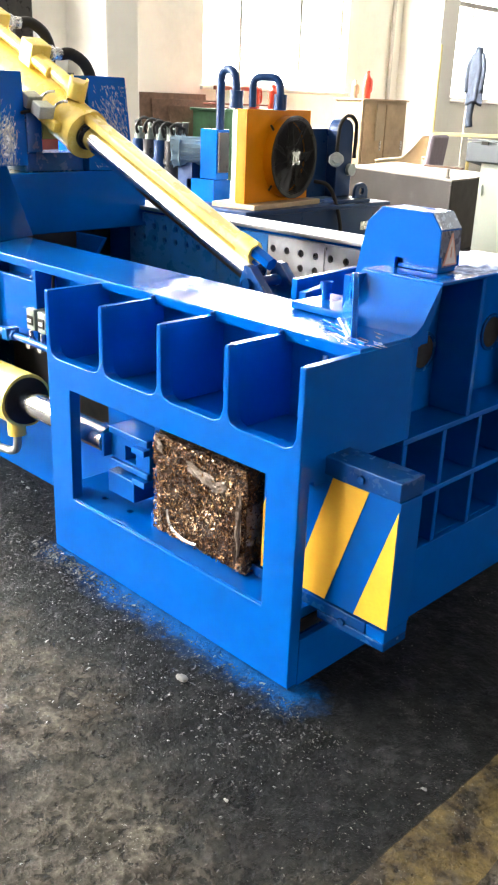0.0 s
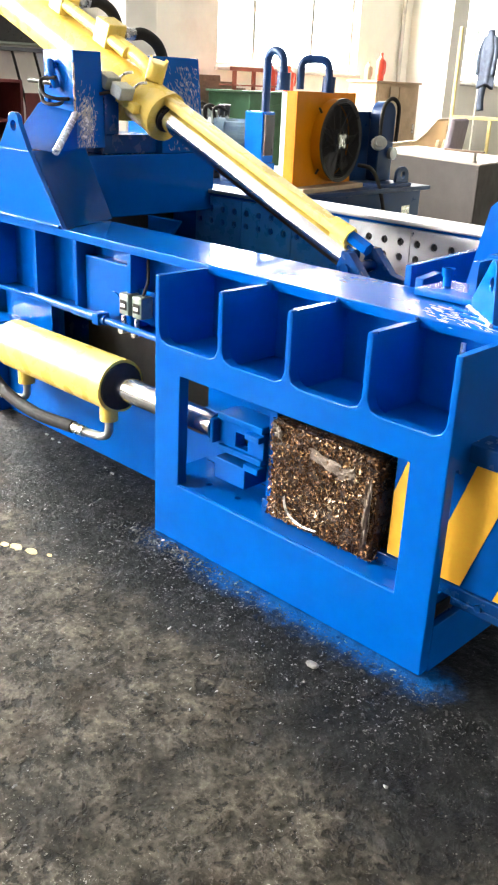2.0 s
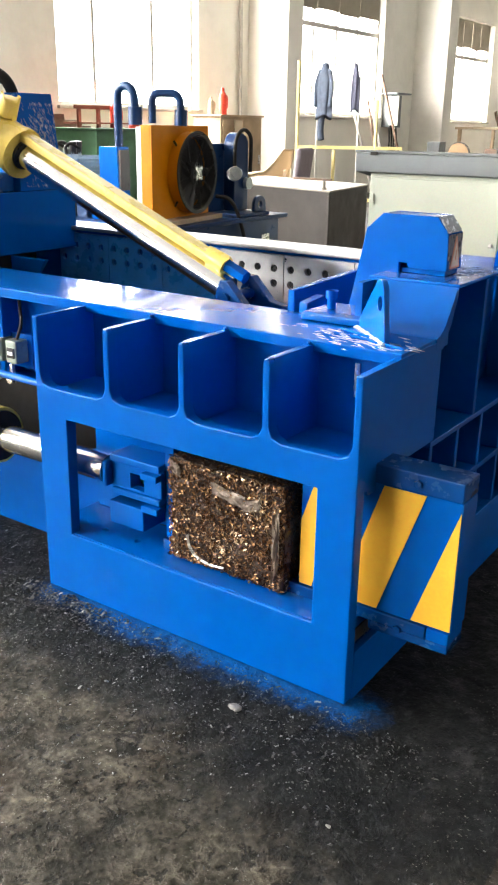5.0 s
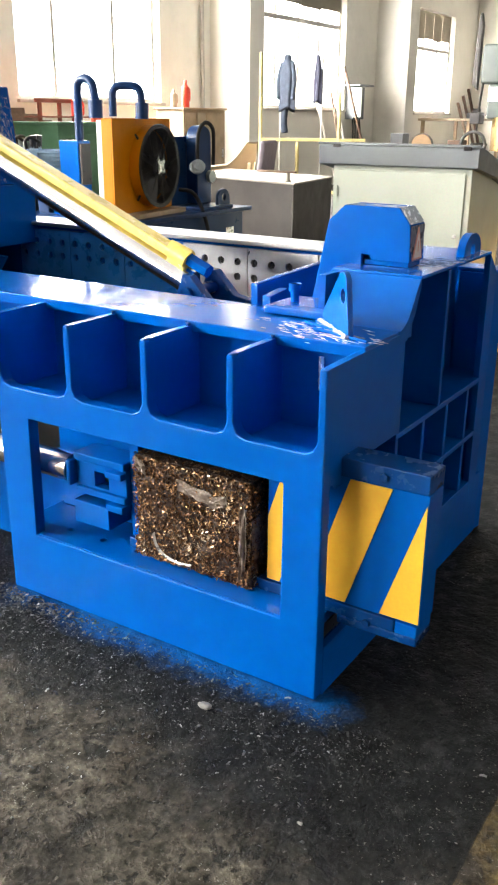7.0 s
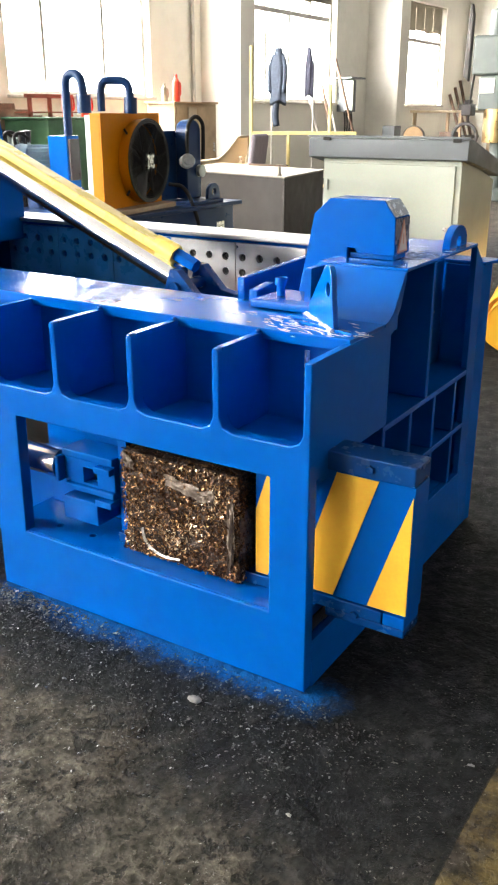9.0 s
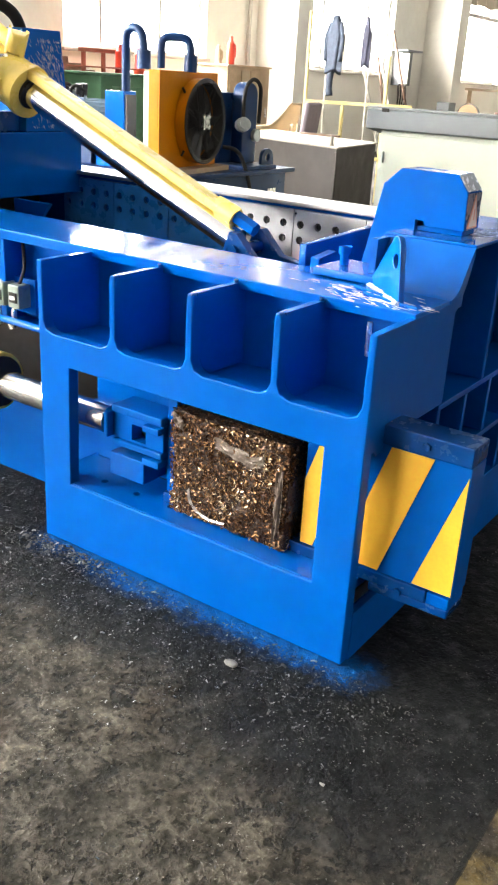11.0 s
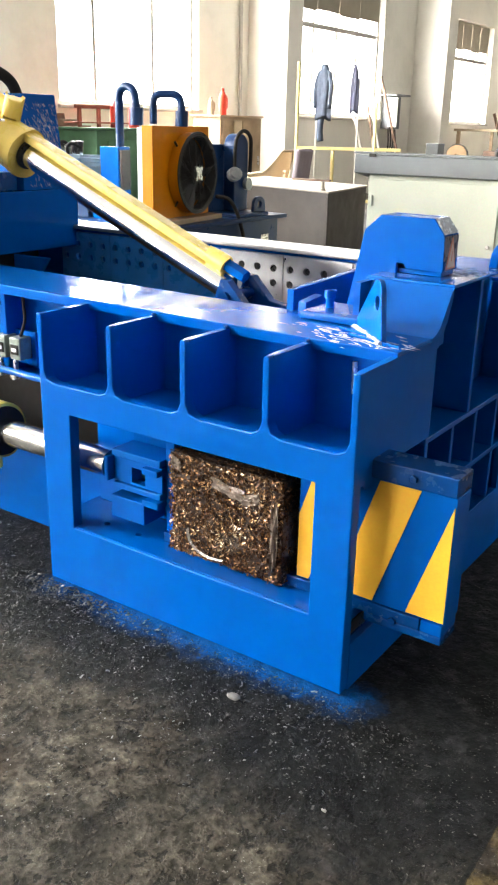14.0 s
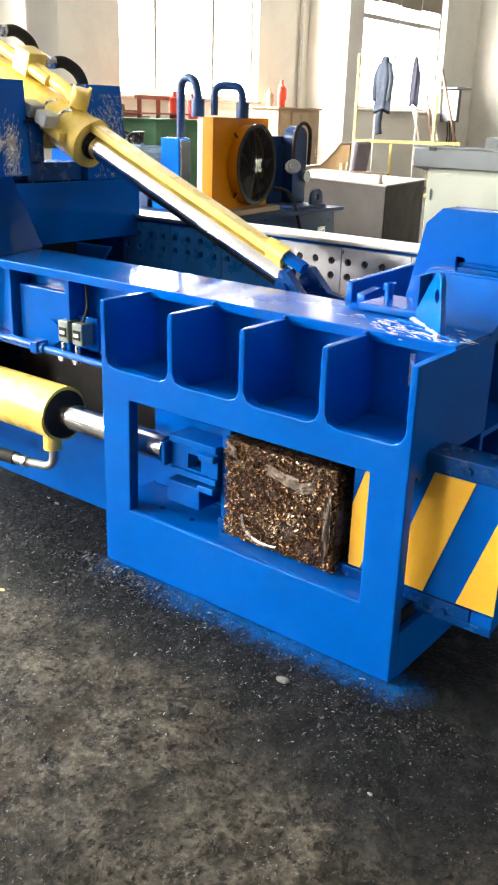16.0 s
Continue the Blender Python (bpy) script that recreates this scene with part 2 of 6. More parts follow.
def floor_material():
    """Old workshop concrete: mottled, broken and pitted, oil-soaked round the press, with paint mist along its foot and a worn yellow lane."""
    m, t, bsdf = material("oil_stained_concrete")
    co = t.nodes.new("ShaderNodeTexCoord")
    sep = t.nodes.new("ShaderNodeSeparateXYZ")
    t.links.new(co.outputs["Object"], sep.inputs[0])
    x, y = sep.outputs[0], sep.outputs[1]

    def patches(scale, detail, rough, lo, hi, a=0.0, b=1.0, distortion=0.0):
        n = noise_node(t, scale, detail, rough)
        n.inputs["Distortion"].default_value = distortion
        return n.outputs[0], ramp(t, n.outputs[0], [(lo, (a,) * 3), (hi, (b,) * 3)])

    # broad stains, then hand-sized mottling, then grain
    broad = noise_node(t, 1.5, 9.0, 0.62).outputs[0]
    base = ramp(t, broad, [(0.32, (0.019, 0.0164, 0.0128)), (0.45, (0.032, 0.0276, 0.0215)), (0.56, (0.044, 0.0378, 0.0292)), (0.68, (0.061, 0.0525, 0.0402))])
    mott_h, mottle = patches(7.5, 6.0, 0.58, 0.36, 0.64, 0.18, 0.84, 0.3)
    base = mixed(t, 0.8, base, mottle, "OVERLAY")
    mid_h, middle = patches(22.0, 5.0, 0.55, 0.34, 0.66, 0.20, 0.84, 0.3)
    base = mixed(t, 0.9, base, middle, "OVERLAY")
    fine_h, grain = patches(60.0, 4.0, 0.6, 0.36, 0.64, 0.24, 0.78)
    base = mixed(t, 0.7, base, grain, "OVERLAY")
    rust = patches(2.3, 7.0, 0.6, 0.52, 0.72)[1]
    base = mixed(t, sums(t, "MULTIPLY", rust, 0.4), base, (0.055, 0.033, 0.021))
    # pale crusts: thin broken ridges left by scraping
    ridge = sums(t, "ABSOLUTE", sums(t, "SUBTRACT", noise_node(t, 13.0, 5.0, 0.62).outputs[0], 0.5), 0.0)
    crust = sums(t, "MULTIPLY", ramp(t, ridge, [(0.006, (1, 1, 1)), (0.022, (0, 0, 0))]), patches(8.0, 4.0, 0.6, 0.42, 0.56)[1])
    crumbs = patches(58.0, 3.0, 0.5, 0.62, 0.66)[1]
    base = mixed(t, sums(t, "MULTIPLY", crust, 0.22), base, (0.135, 0.117, 0.088))
    base = mixed(t, sums(t, "MULTIPLY", crumbs, sums(t, "MULTIPLY", patches(5.0, 4.0, 0.6, 0.38, 0.60)[1], 0.5)), base, (0.12, 0.107, 0.085))
    pits = patches(12.0, 7.0, 0.62, 0.375, 0.415, 1.0, 0.0, 0.3)[1]
    base = mixed(t, sums(t, "MULTIPLY", pits, 0.75), base, (0.010, 0.0095, 0.009))
    small_pits = patches(34.0, 3.0, 0.55, 0.36, 0.395, 1.0, 0.0)[1]
    base = mixed(t, sums(t, "MULTIPLY", small_pits, 0.75), base, (0.009, 0.0085, 0.008))
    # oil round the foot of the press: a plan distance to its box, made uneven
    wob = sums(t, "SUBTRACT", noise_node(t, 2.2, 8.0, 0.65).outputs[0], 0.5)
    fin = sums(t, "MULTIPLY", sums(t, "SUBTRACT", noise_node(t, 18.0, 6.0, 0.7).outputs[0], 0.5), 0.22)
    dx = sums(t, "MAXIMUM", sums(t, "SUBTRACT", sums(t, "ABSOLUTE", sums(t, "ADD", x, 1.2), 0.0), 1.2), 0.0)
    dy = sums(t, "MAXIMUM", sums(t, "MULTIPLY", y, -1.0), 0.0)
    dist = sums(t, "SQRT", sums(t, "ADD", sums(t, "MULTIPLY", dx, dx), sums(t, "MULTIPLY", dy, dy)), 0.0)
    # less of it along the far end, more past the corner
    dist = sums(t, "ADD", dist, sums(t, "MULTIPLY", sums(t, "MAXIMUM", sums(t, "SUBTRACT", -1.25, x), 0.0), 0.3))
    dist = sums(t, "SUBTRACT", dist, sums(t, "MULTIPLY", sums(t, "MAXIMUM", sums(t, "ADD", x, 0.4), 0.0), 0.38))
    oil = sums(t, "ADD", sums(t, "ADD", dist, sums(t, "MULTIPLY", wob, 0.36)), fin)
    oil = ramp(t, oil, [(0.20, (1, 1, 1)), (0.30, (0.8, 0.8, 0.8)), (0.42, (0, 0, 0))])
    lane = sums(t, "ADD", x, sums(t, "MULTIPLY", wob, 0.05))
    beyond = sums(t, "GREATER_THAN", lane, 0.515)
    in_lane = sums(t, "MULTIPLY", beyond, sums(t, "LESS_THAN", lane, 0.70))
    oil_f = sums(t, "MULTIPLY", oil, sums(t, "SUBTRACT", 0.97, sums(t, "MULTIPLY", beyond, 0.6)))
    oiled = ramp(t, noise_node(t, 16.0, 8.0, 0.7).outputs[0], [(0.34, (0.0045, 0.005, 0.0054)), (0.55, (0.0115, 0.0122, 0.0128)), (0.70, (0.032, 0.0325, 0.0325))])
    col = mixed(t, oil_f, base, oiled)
    # scattered bright swarf in the dirt
    chips = patches(120.0, 2.0, 0.6, 0.66, 0.70)[1]
    sown = patches(3.2, 5.0, 0.6, 0.45, 0.62)[1]
    col = mixed(t, sums(t, "MULTIPLY", sums(t, "MULTIPLY", chips, sown), 0.6), col, (0.30, 0.29, 0.26))
    # worn lane paint and the dark joint beside it
    worn = patches(8.0, 9.0, 0.7, 0.44, 0.60)[1]
    col = mixed(t, sums(t, "MULTIPLY", sums(t, "MULTIPLY", in_lane, worn), 0.75), col, (0.12, 0.085, 0.03))
    joint = sums(t, "LESS_THAN", sums(t, "ABSOLUTE", sums(t, "SUBTRACT", lane, 0.512), 0.0), 0.006)
    col = mixed(t, sums(t, "MULTIPLY", joint, 0.8), col, (0.012, 0.012, 0.012))
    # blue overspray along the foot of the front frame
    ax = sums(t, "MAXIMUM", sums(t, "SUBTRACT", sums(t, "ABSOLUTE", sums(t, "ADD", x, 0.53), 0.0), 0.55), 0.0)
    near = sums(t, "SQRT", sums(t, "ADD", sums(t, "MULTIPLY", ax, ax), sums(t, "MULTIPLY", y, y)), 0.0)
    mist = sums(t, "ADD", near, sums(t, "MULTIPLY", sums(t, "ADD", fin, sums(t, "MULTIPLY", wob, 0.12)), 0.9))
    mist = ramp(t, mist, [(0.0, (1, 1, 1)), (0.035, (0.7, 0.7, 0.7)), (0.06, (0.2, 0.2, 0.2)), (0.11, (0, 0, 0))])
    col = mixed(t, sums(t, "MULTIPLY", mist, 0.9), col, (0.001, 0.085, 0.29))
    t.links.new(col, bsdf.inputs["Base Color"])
    rough = mixed(t, oil_f, patches(9.0, 6.0, 0.6, 0.3, 0.7, 0.55, 0.85)[1], patches(14.0, 6.0, 0.7, 0.35, 0.62, 0.38, 0.7)[1])
    t.links.new(rough, bsdf.inputs["Roughness"])
    t.links.new(sums(t, "SUBTRACT", 0.07, sums(t, "MULTIPLY", oil_f, 0.02)), bsdf.inputs["Specular IOR Level"])
    h = sums(t, "ADD", sums(t, "MULTIPLY", mott_h, 0.55), sums(t, "MULTIPLY", mid_h, 0.35))
    h = sums(t, "ADD", h, sums(t, "MULTIPLY", fine_h, 0.10))
    h = sums(t, "SUBTRACT", h, sums(t, "MULTIPLY", sums(t, "ADD", pits, sums(t, "MULTIPLY", small_pits, 0.6)), 0.26))
    h = sums(t, "ADD", h, sums(t, "MULTIPLY", sums(t, "ADD", crust, sums(t, "ADD", crumbs, chips)), 0.09))
    bumped(t, bsdf, h, 0.7, 0.03)
    return m


def turnings_material():
    """Pressed swarf: each curl has its own tone, from oily brown to brass and bright steel."""
    m, t, bsdf = material("oily_metal_turnings")
    g = t.nodes.new("ShaderNodeNewGeometry")
    # some patches are blacker with oil, others brassy
    where = ramp(t, noise_node(t, 9.0, 5.0, 0.6).outputs[0], [(0.36, (0.0,) * 3), (0.62, (1.0,) * 3)])
    pick = sums(t, "MULTIPLY_ADD", where, 0.28, sums(t, "MULTIPLY", g.outputs["Random Per Island"], 0.76))
    col = ramp(t, pick, [(0.0, (0.020, 0.010, 0.006)), (0.35, (0.055, 0.024, 0.011)), (0.65, (0.16, 0.075, 0.028)), (0.85, (0.36, 0.20, 0.085)), (1.0, (0.60, 0.47, 0.33))])
    t.links.new(col, bsdf.inputs["Base Color"])
    bsdf.inputs["Metallic"].default_value = 0.75
    bsdf.inputs["Roughness"].default_value = 0.34
    return m


def chip_material():
    m, t, bsdf = material("loose_metal_chips")
    g = t.nodes.new("ShaderNodeNewGeometry")
    col = ramp(t, g.outputs["Random Per Island"], [(0.0, (0.03, 0.029, 0.027)), (0.7, (0.07, 0.07, 0.068)), (1.0, (0.24, 0.24, 0.235))])
    t.links.new(col, bsdf.inputs["Base Color"])
    bsdf.inputs["Metallic"].default_value = 0.5
    bsdf.inputs["Roughness"].default_value = 0.4
    return m


CHIPS = chip_material()
FLOOR = floor_material()
SWARF = turnings_material()
BALE_CORE = varied("oily_pressed_scrap", (0.045, 0.028, 0.02), 0.5, 0.3, spread=0.6, scale=22, fine=120, bump=0.8, dirt=(0.16, 0.11, 0.07), dirt_amount=0.7)
BALE_SHEET = varied("crumpled_sheet", (0.17, 0.13, 0.10), 0.6, 0.2, spread=0.3, scale=30, fine=150, bump=0.5, dirt=(0.06, 0.04, 0.03), dirt_amount=0.8)


def glass_material():
    m, t, bsdf = material("window_glass")
    bsdf.inputs["Transmission Weight"].default_value = 1.0
    bsdf.inputs["Roughness"].default_value = 0.02
    bsdf.inputs["IOR"].default_value = 1.2
    return m


GLASS = glass_material()

# ---- building helpers ----


def thing(name, at, label, category, group="", kind=""):
    ob = new(name)
    ob.location = at
    ob.empty_display_size = 0.1
    return tagged(ob, label, category, group, kind)


def mesh_of(name, bm, mat, smooth=None):
    bmesh.ops.recalc_face_normals(bm, faces=bm.faces)
    me = bpy.data.meshes.new(name)
    if smooth is not None:
        for f in bm.faces:
            f.smooth = True
        for e in bm.edges:
            if len(e.link_faces) == 2 and e.calc_face_angle(0.0) > radians(smooth):
                e.smooth = False
    normals = []
    if smooth is not None:
        # large faces keep their flat shading: corner normals weighted by area
        bm.normal_update()
        bm.verts.index_update()
        limit = math.cos(radians(smooth + 14))
        area = {f: f.calc_area() for f in bm.faces}
        for f in bm.faces:
            for lp in f.loops:
                n = Vector((0, 0, 0))
                for g in lp.vert.link_faces:
                    if g.normal.dot(f.normal) > limit:
                        n += g.normal * area[g]
                normals.append(n.normalized() if n.length > 1e-12 else f.normal.copy())
    bm.to_mesh(me)
    bm.free()
    if normals:
        me.normals_split_custom_set(normals)
    me.materials.append(mat)
    return me


def part(name, bm, mat, parent, label="", smooth=35):
    ob = new(name, mesh_of(name, bm, mat, smooth))
    ob.parent = parent
    if parent.type == "EMPTY" and parent.parent is None:
        ob.matrix_parent_inverse = Matrix.Translation(-parent.location)
    return tagged(ob, label)


def whole(name, bm, mat, label, category, group="", kind="", smooth=35):
    return tagged(new(name, mesh_of(name, bm, mat, smooth)), label, category, group, kind)


def soften(bm, bevel, seg=2, angle=30):
    if bevel > 0:
        es = [e for e in bm.edges if len(e.link_faces) == 2 and e.calc_face_angle(0.0) > radians(angle)]
        bmesh.ops.bevel(bm, geom=es, offset=bevel, segments=seg, profile=0.5, affect="EDGES", clamp_overlap=True)
    return bm


def box(x0, x1, y0, y1, z0, z1, bevel=0.003, seg=2):
    bm = bmesh.new()
    if z0 == 0:  # what stands on the floor
        z0 = FLOOR_Z
    bmesh.ops.create_cube(bm, size=1.0)
    for v in bm.verts:
        v.co = Vector(((x0 + x1) / 2 + v.co.x * (x1 - x0), (y0 + y1) / 2 + v.co.y * (y1 - y0), (z0 + z1) / 2 + v.co.z * (z1 - z0)))
    return soften(bm, bevel, seg)


def turned(bm, m):
    bm.transform(m)
    return bm


def joined(*bms):
    out = bmesh.new()
    for b in bms:
        me = bpy.data.meshes.new("joint")
        b.to_mesh(me)
        b.free()
        out.from_mesh(me)
        bpy.data.meshes.remove(me)
    return out


def sheet(loops, axis, a, b, bevel=0.0):
    """A plate cut along 2D loops (the first is the outline, the others are holes), from a to b along an axis.
    Loops are (y, z) for axis x, (x, z) for axis y, (x, y) for axis z."""
    bm = bmesh.new()
    edges = []
    for loop in loops:
        vs = [bm.verts.new({"x": (a, p, q), "y": (p, a, q), "z": (p, q, a)}[axis]) for p, q in loop]
        edges += [bm.edges.new((vs[i], vs[(i + 1) % len(vs)])) for i in range(len(vs))]
    if len(loops) == 1:
        bm.faces.new(bm.verts)
    else:
        bmesh.ops.triangle_fill(bm, use_beauty=True, edges=edges)
    r = bmesh.ops.extrude_face_region(bm, geom=list(bm.faces))
    d = {"x": Vector((b - a, 0, 0)), "y": Vector((0, b - a, 0)), "z": Vector((0, 0, b - a))}[axis]
    for v in r["geom"]:
        if isinstance(v, bmesh.types.BMVert):
            v.co += d
    bmesh.ops.recalc_face_normals(bm, faces=bm.faces)
    return soften(bm, bevel, 2, 40)


def ring(cx, cy, r, n=18, a0=0.0, a1=360.0):
    k = n if abs(a1 - a0 - 360) < 1e-6 else n + 1
    return [(cx + r * math.cos(radians(a0 + (a1 - a0) * i / n)), cy + r * math.sin(radians(a0 + (a1 - a0) * i / n))) for i in range(k)]


def rod(p, q, r, r2=None, seg=24, bevel=0.0):
    p, q = Vector(p), Vector(q)
    bm = bmesh.new()
    bmesh.ops.create_cone(bm, cap_ends=True, segments=seg, radius1=r, radius2=r if r2 is None else r2, depth=(q - p).length)
    bm.transform(Matrix.Translation((p + q) / 2) @ (q - p).to_track_quat("Z", "Y").to_matrix().to_4x4())
    return soften(bm, bevel, 2, 50)


def smooth_path(points, steps=6):
    """A Catmull-Rom path through the points."""
    p = [Vector(v) for v in points]
    p = [2 * p[0] - p[1]] + p + [2 * p[-1] - p[-2]]
    out = []
    for i in range(1, len(p) - 2):
        for k in range(steps):
            t = k / steps
            out.append(0.5 * (2 * p[i] + (p[i + 1] - p[i - 1]) * t + (2 * p[i - 1] - 5 * p[i] + 4 * p[i + 1] - p[i + 2]) * t * t + (3 * p[i] - p[i - 1] - 3 * p[i + 1] + p[i + 2]) * t ** 3))
    return out + [p[-2]]


def tube(points, r, seg=12, steps=6, straight=False):
    path = [Vector(v) for v in points] if straight else smooth_path(points, steps)
    bm = bmesh.new()
    rings, up = [], None
    for i, c in enumerate(path):
        d = (path[min(i + 1, len(path) - 1)] - path[max(i - 1, 0)]).normalized()
        if up is None:
            up = d.orthogonal().normalized()
        up = (up - d * up.dot(d)).normalized()
        s = d.cross(up)
        rings.append([bm.verts.new(c + r * (math.cos(2 * math.pi * k / seg) * up + math.sin(2 * math.pi * k / seg) * s)) for k in range(seg)])
    for a, b in zip(rings, rings[1:]):
        for k in range(seg):
            bm.faces.new((a[k], a[(k + 1) % seg], b[(k + 1) % seg], b[k]))
    bm.faces.new(rings[0])
    bm.faces.new(rings[-1])
    return bm


def bent(corners, radius, n=6):
    """Points of a pipe run with rounded corners."""
    c = [Vector(v) for v in corners]
    out = [c[0]]
    for i in range(1, len(c) - 1):
        a, b = (c[i - 1] - c[i]).normalized(), (c[i + 1] - c[i]).normalized()
        p, q = c[i] + a * radius, c[i] + b * radius
        for k in range(n + 1):
            t = k / n
            out.append(p * (1 - t) ** 2 + c[i] * 2 * t * (1 - t) + q * t * t)
    return out + [c[-1]]


def bolt(p, axis, r=0.012, h=0.01):
    a = {"x": Vector((1, 0, 0)), "y": Vector((0, 1, 0)), "z": Vector((0, 0, 1)), "-y": Vector((0, -1, 0)), "-x": Vector((-1, 0, 0))}[axis]
    return rod(Vector(p) - a * 0.004, Vector(p) + a * h, r, seg=6, bevel=0.001)


def weld(p, q, r=0.006, seed=1):
    """A bead of weld between two points, lumpy along its length."""
    rnd = random.Random(seed)
    p, q = Vector(p), Vector(q)
    n = max(4, int((q - p).length / 0.012))
    return tube([p.lerp(q, i / n) + Vector([rnd.uniform(-0.0015, 0.0015) for _ in range(3)]) for i in range(n + 1)], r, 6, straight=True)

# ---- the hall ----


def hall():
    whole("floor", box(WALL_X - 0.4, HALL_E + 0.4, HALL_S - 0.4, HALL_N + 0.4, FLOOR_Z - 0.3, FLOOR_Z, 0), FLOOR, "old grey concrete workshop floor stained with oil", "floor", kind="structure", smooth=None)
    whole("ground", box(-60, 60, -60, 80, -0.6, -0.325, 0), PALE, "pale concrete yard outside the workshop", "ground", kind="structure", smooth=None)
    # west wall with its window openings
    t = 0.3
    ys = [HALL_S] + [v for w in WINDOWS for v in w[:2]] + [HALL_N]
    pieces = [box(WALL_X - t, WALL_X, ys[i], ys[i + 1], 0, HALL_H, 0) for i in range(0, len(ys), 2)]
    for a, b, s, top in WINDOWS:
        pieces += [box(WALL_X - t, WALL_X, a, b, 0, s, 0), box(WALL_X - t, WALL_X, a, b, top, HALL_H, 0)]
    whole("wall_west", joined(*pieces), PLASTER, "cream plaster wall stained grey and cracked, with tall windows", "wall", kind="structure", smooth=None)
    whole("wall_north", box(WALL_X, HALL_E, HALL_N, HALL_N + t, 0, HALL_H, 0), PLASTER, "cream plaster end wall of the workshop", "wall", kind="structure", smooth=None)
    ys = [HALL_S] + [v for w in ADDED_EAST_WINDOWS for v in w[:2]] + [HALL_N]
    pieces = [box(HALL_E, HALL_E + t, ys[i], ys[i + 1], 0, HALL_H, 0) for i in range(0, len(ys), 2)]
    for a, b, s, top in ADDED_EAST_WINDOWS:
        pieces += [box(HALL_E, HALL_E + t, a, b, 0, s, 0), box(HALL_E, HALL_E + t, a, b, top, HALL_H, 0)]
    whole("wall_east", joined(*pieces), GREY_WALL, "unseen side wall of the workshop, grey to cut fill light", "wall", kind="structure", smooth=None)
    whole("wall_south", box(WALL_X, HALL_E, HALL_S - t, HALL_S, 0, HALL_H, 0), GREY_WALL, "unseen end wall of the workshop, grey to cut fill light", "wall", kind="structure", smooth=None)
    whole("ceiling", box(WALL_X - t, HALL_E + t, HALL_S - t, HALL_N + t, HALL_H, HALL_H + 0.2, 0), CEIL, "unseen grey sheet roof, its tone set for bounced light", "ceiling", kind="structure", smooth=None)
    for i, y in enumerate((-1.6, 5.4, 12.4, 19.4)):
        whole("pillar", box(WALL_X, WALL_X + 0.85, y, y + 0.5, 0, HALL_H, 0.02), PLASTER, "cream plastered pillar standing out of the wall", "pillar", "pillars along the window wall", "structure", smooth=None)


def window(i, a, b, s, top, transom, mullions, blind_from, east=False):
    w = thing(f"window_{i}", (WALL_X, (a + b) / 2, s), "tall factory window with a worn frame, glowing with daylight", "window", "windows of the workshop", "structure")
    x0, x1 = (HALL_E + 0.14, HALL_E + 0.2) if east else (WALL_X - 0.2, WALL_X - 0.14)
    if east:
        w.location.x = HALL_E
    f = 0.06
    part("window_frame", joined(box(x0, x1, a, a + f, s, top), box(x0, x1, b - f, b, s, top), box(x0, x1, a + f, b - f, s, s + f), box(x0, x1, a + f, b - f, top - f, top)), FRAME, w)
    part("window_sill", box(x0 - 0.2 if east else x1, x0 if east else x1 + 0.2, a - 0.05, b + 0.05, s - 0.05, s - 0.004, 0.006), FRAME, w, "chipped stone window sill")
    if transom:
        part("transom", box(x0 - 0.01, x1 + 0.02, a + f, b - f, transom, transom + 0.09), FRAME, w)
    for y in mullions:
        part("mullion", box(x0, x1, y - 0.03, y + 0.03, s + f, transom or top - f), FRAME, w)
        if transom:
            part("mullion", box(x0, x1, y - 0.025, y + 0.025, transom + 0.09, top - f), FRAME, w)
    cuts = [a + f] + list(mullions) + [b - f]
    for y0, y1 in zip(cuts, cuts[1:]):
        g = part("pane", box(x0 + 0.02, x0 + 0.026, y0 + 0.03, y1 - 0.03, s + f, (transom or top) - 0.002, 0), GLASS, w, "dusty clear glass pane", smooth=None)
        g.visible_shadow = False
        if transom:
            g = part("pane", box(x0 + 0.02, x0 + 0.026, y0 + 0.03, y1 - 0.03, transom + 0.09, top - f, 0), GLASS, w, "dusty clear glass pane", smooth=None)
            g.visible_shadow = False
    if blind_from:
        n = 4
        for k in range(n):
            y0 = a + f + (b - a - 2 * f) * k / n
            y1 = a + f + (b - a - 2 * f) * (k + 1) / n
            part("blind", box(x1 + 0.004, x1 + 0.014, y0 + 0.006, y1 - 0.006, blind_from + 0.03 * (k % 2), top - 0.01, 0.002), BLIND, w, "faded brown fabric blind drawn half down")


hall()
# windows 7, 4, 5 and 6 are unseen, added to light the press
window(7, *WINDOWS[0], None, (-17.0, -15.0, -13.0), None)
window(4, *WINDOWS[1], None, (-6.5, -5.0, -3.5), None)
window(5, *WINDOWS[2], None, (0.3, 1.5), None)
window(6, *ADDED_EAST_WINDOWS[0], None, (3.0, 4.5, 6.0), None, True)
window(1, *WINDOWS[3], None, (8.6, 9.93), None)
window(2, *WINDOWS[4], 3.30, (14.9, 15.85, 16.75), 3.62)
window(3, *WINDOWS[5], 3.18, (22.75, 23.7), 3.45)

# ---- the scrap press ----
W = 1.115  # width of the front frame
TOP, NOTCH = 0.888, 0.674
FINS = (-0.271, -0.544, -0.817)


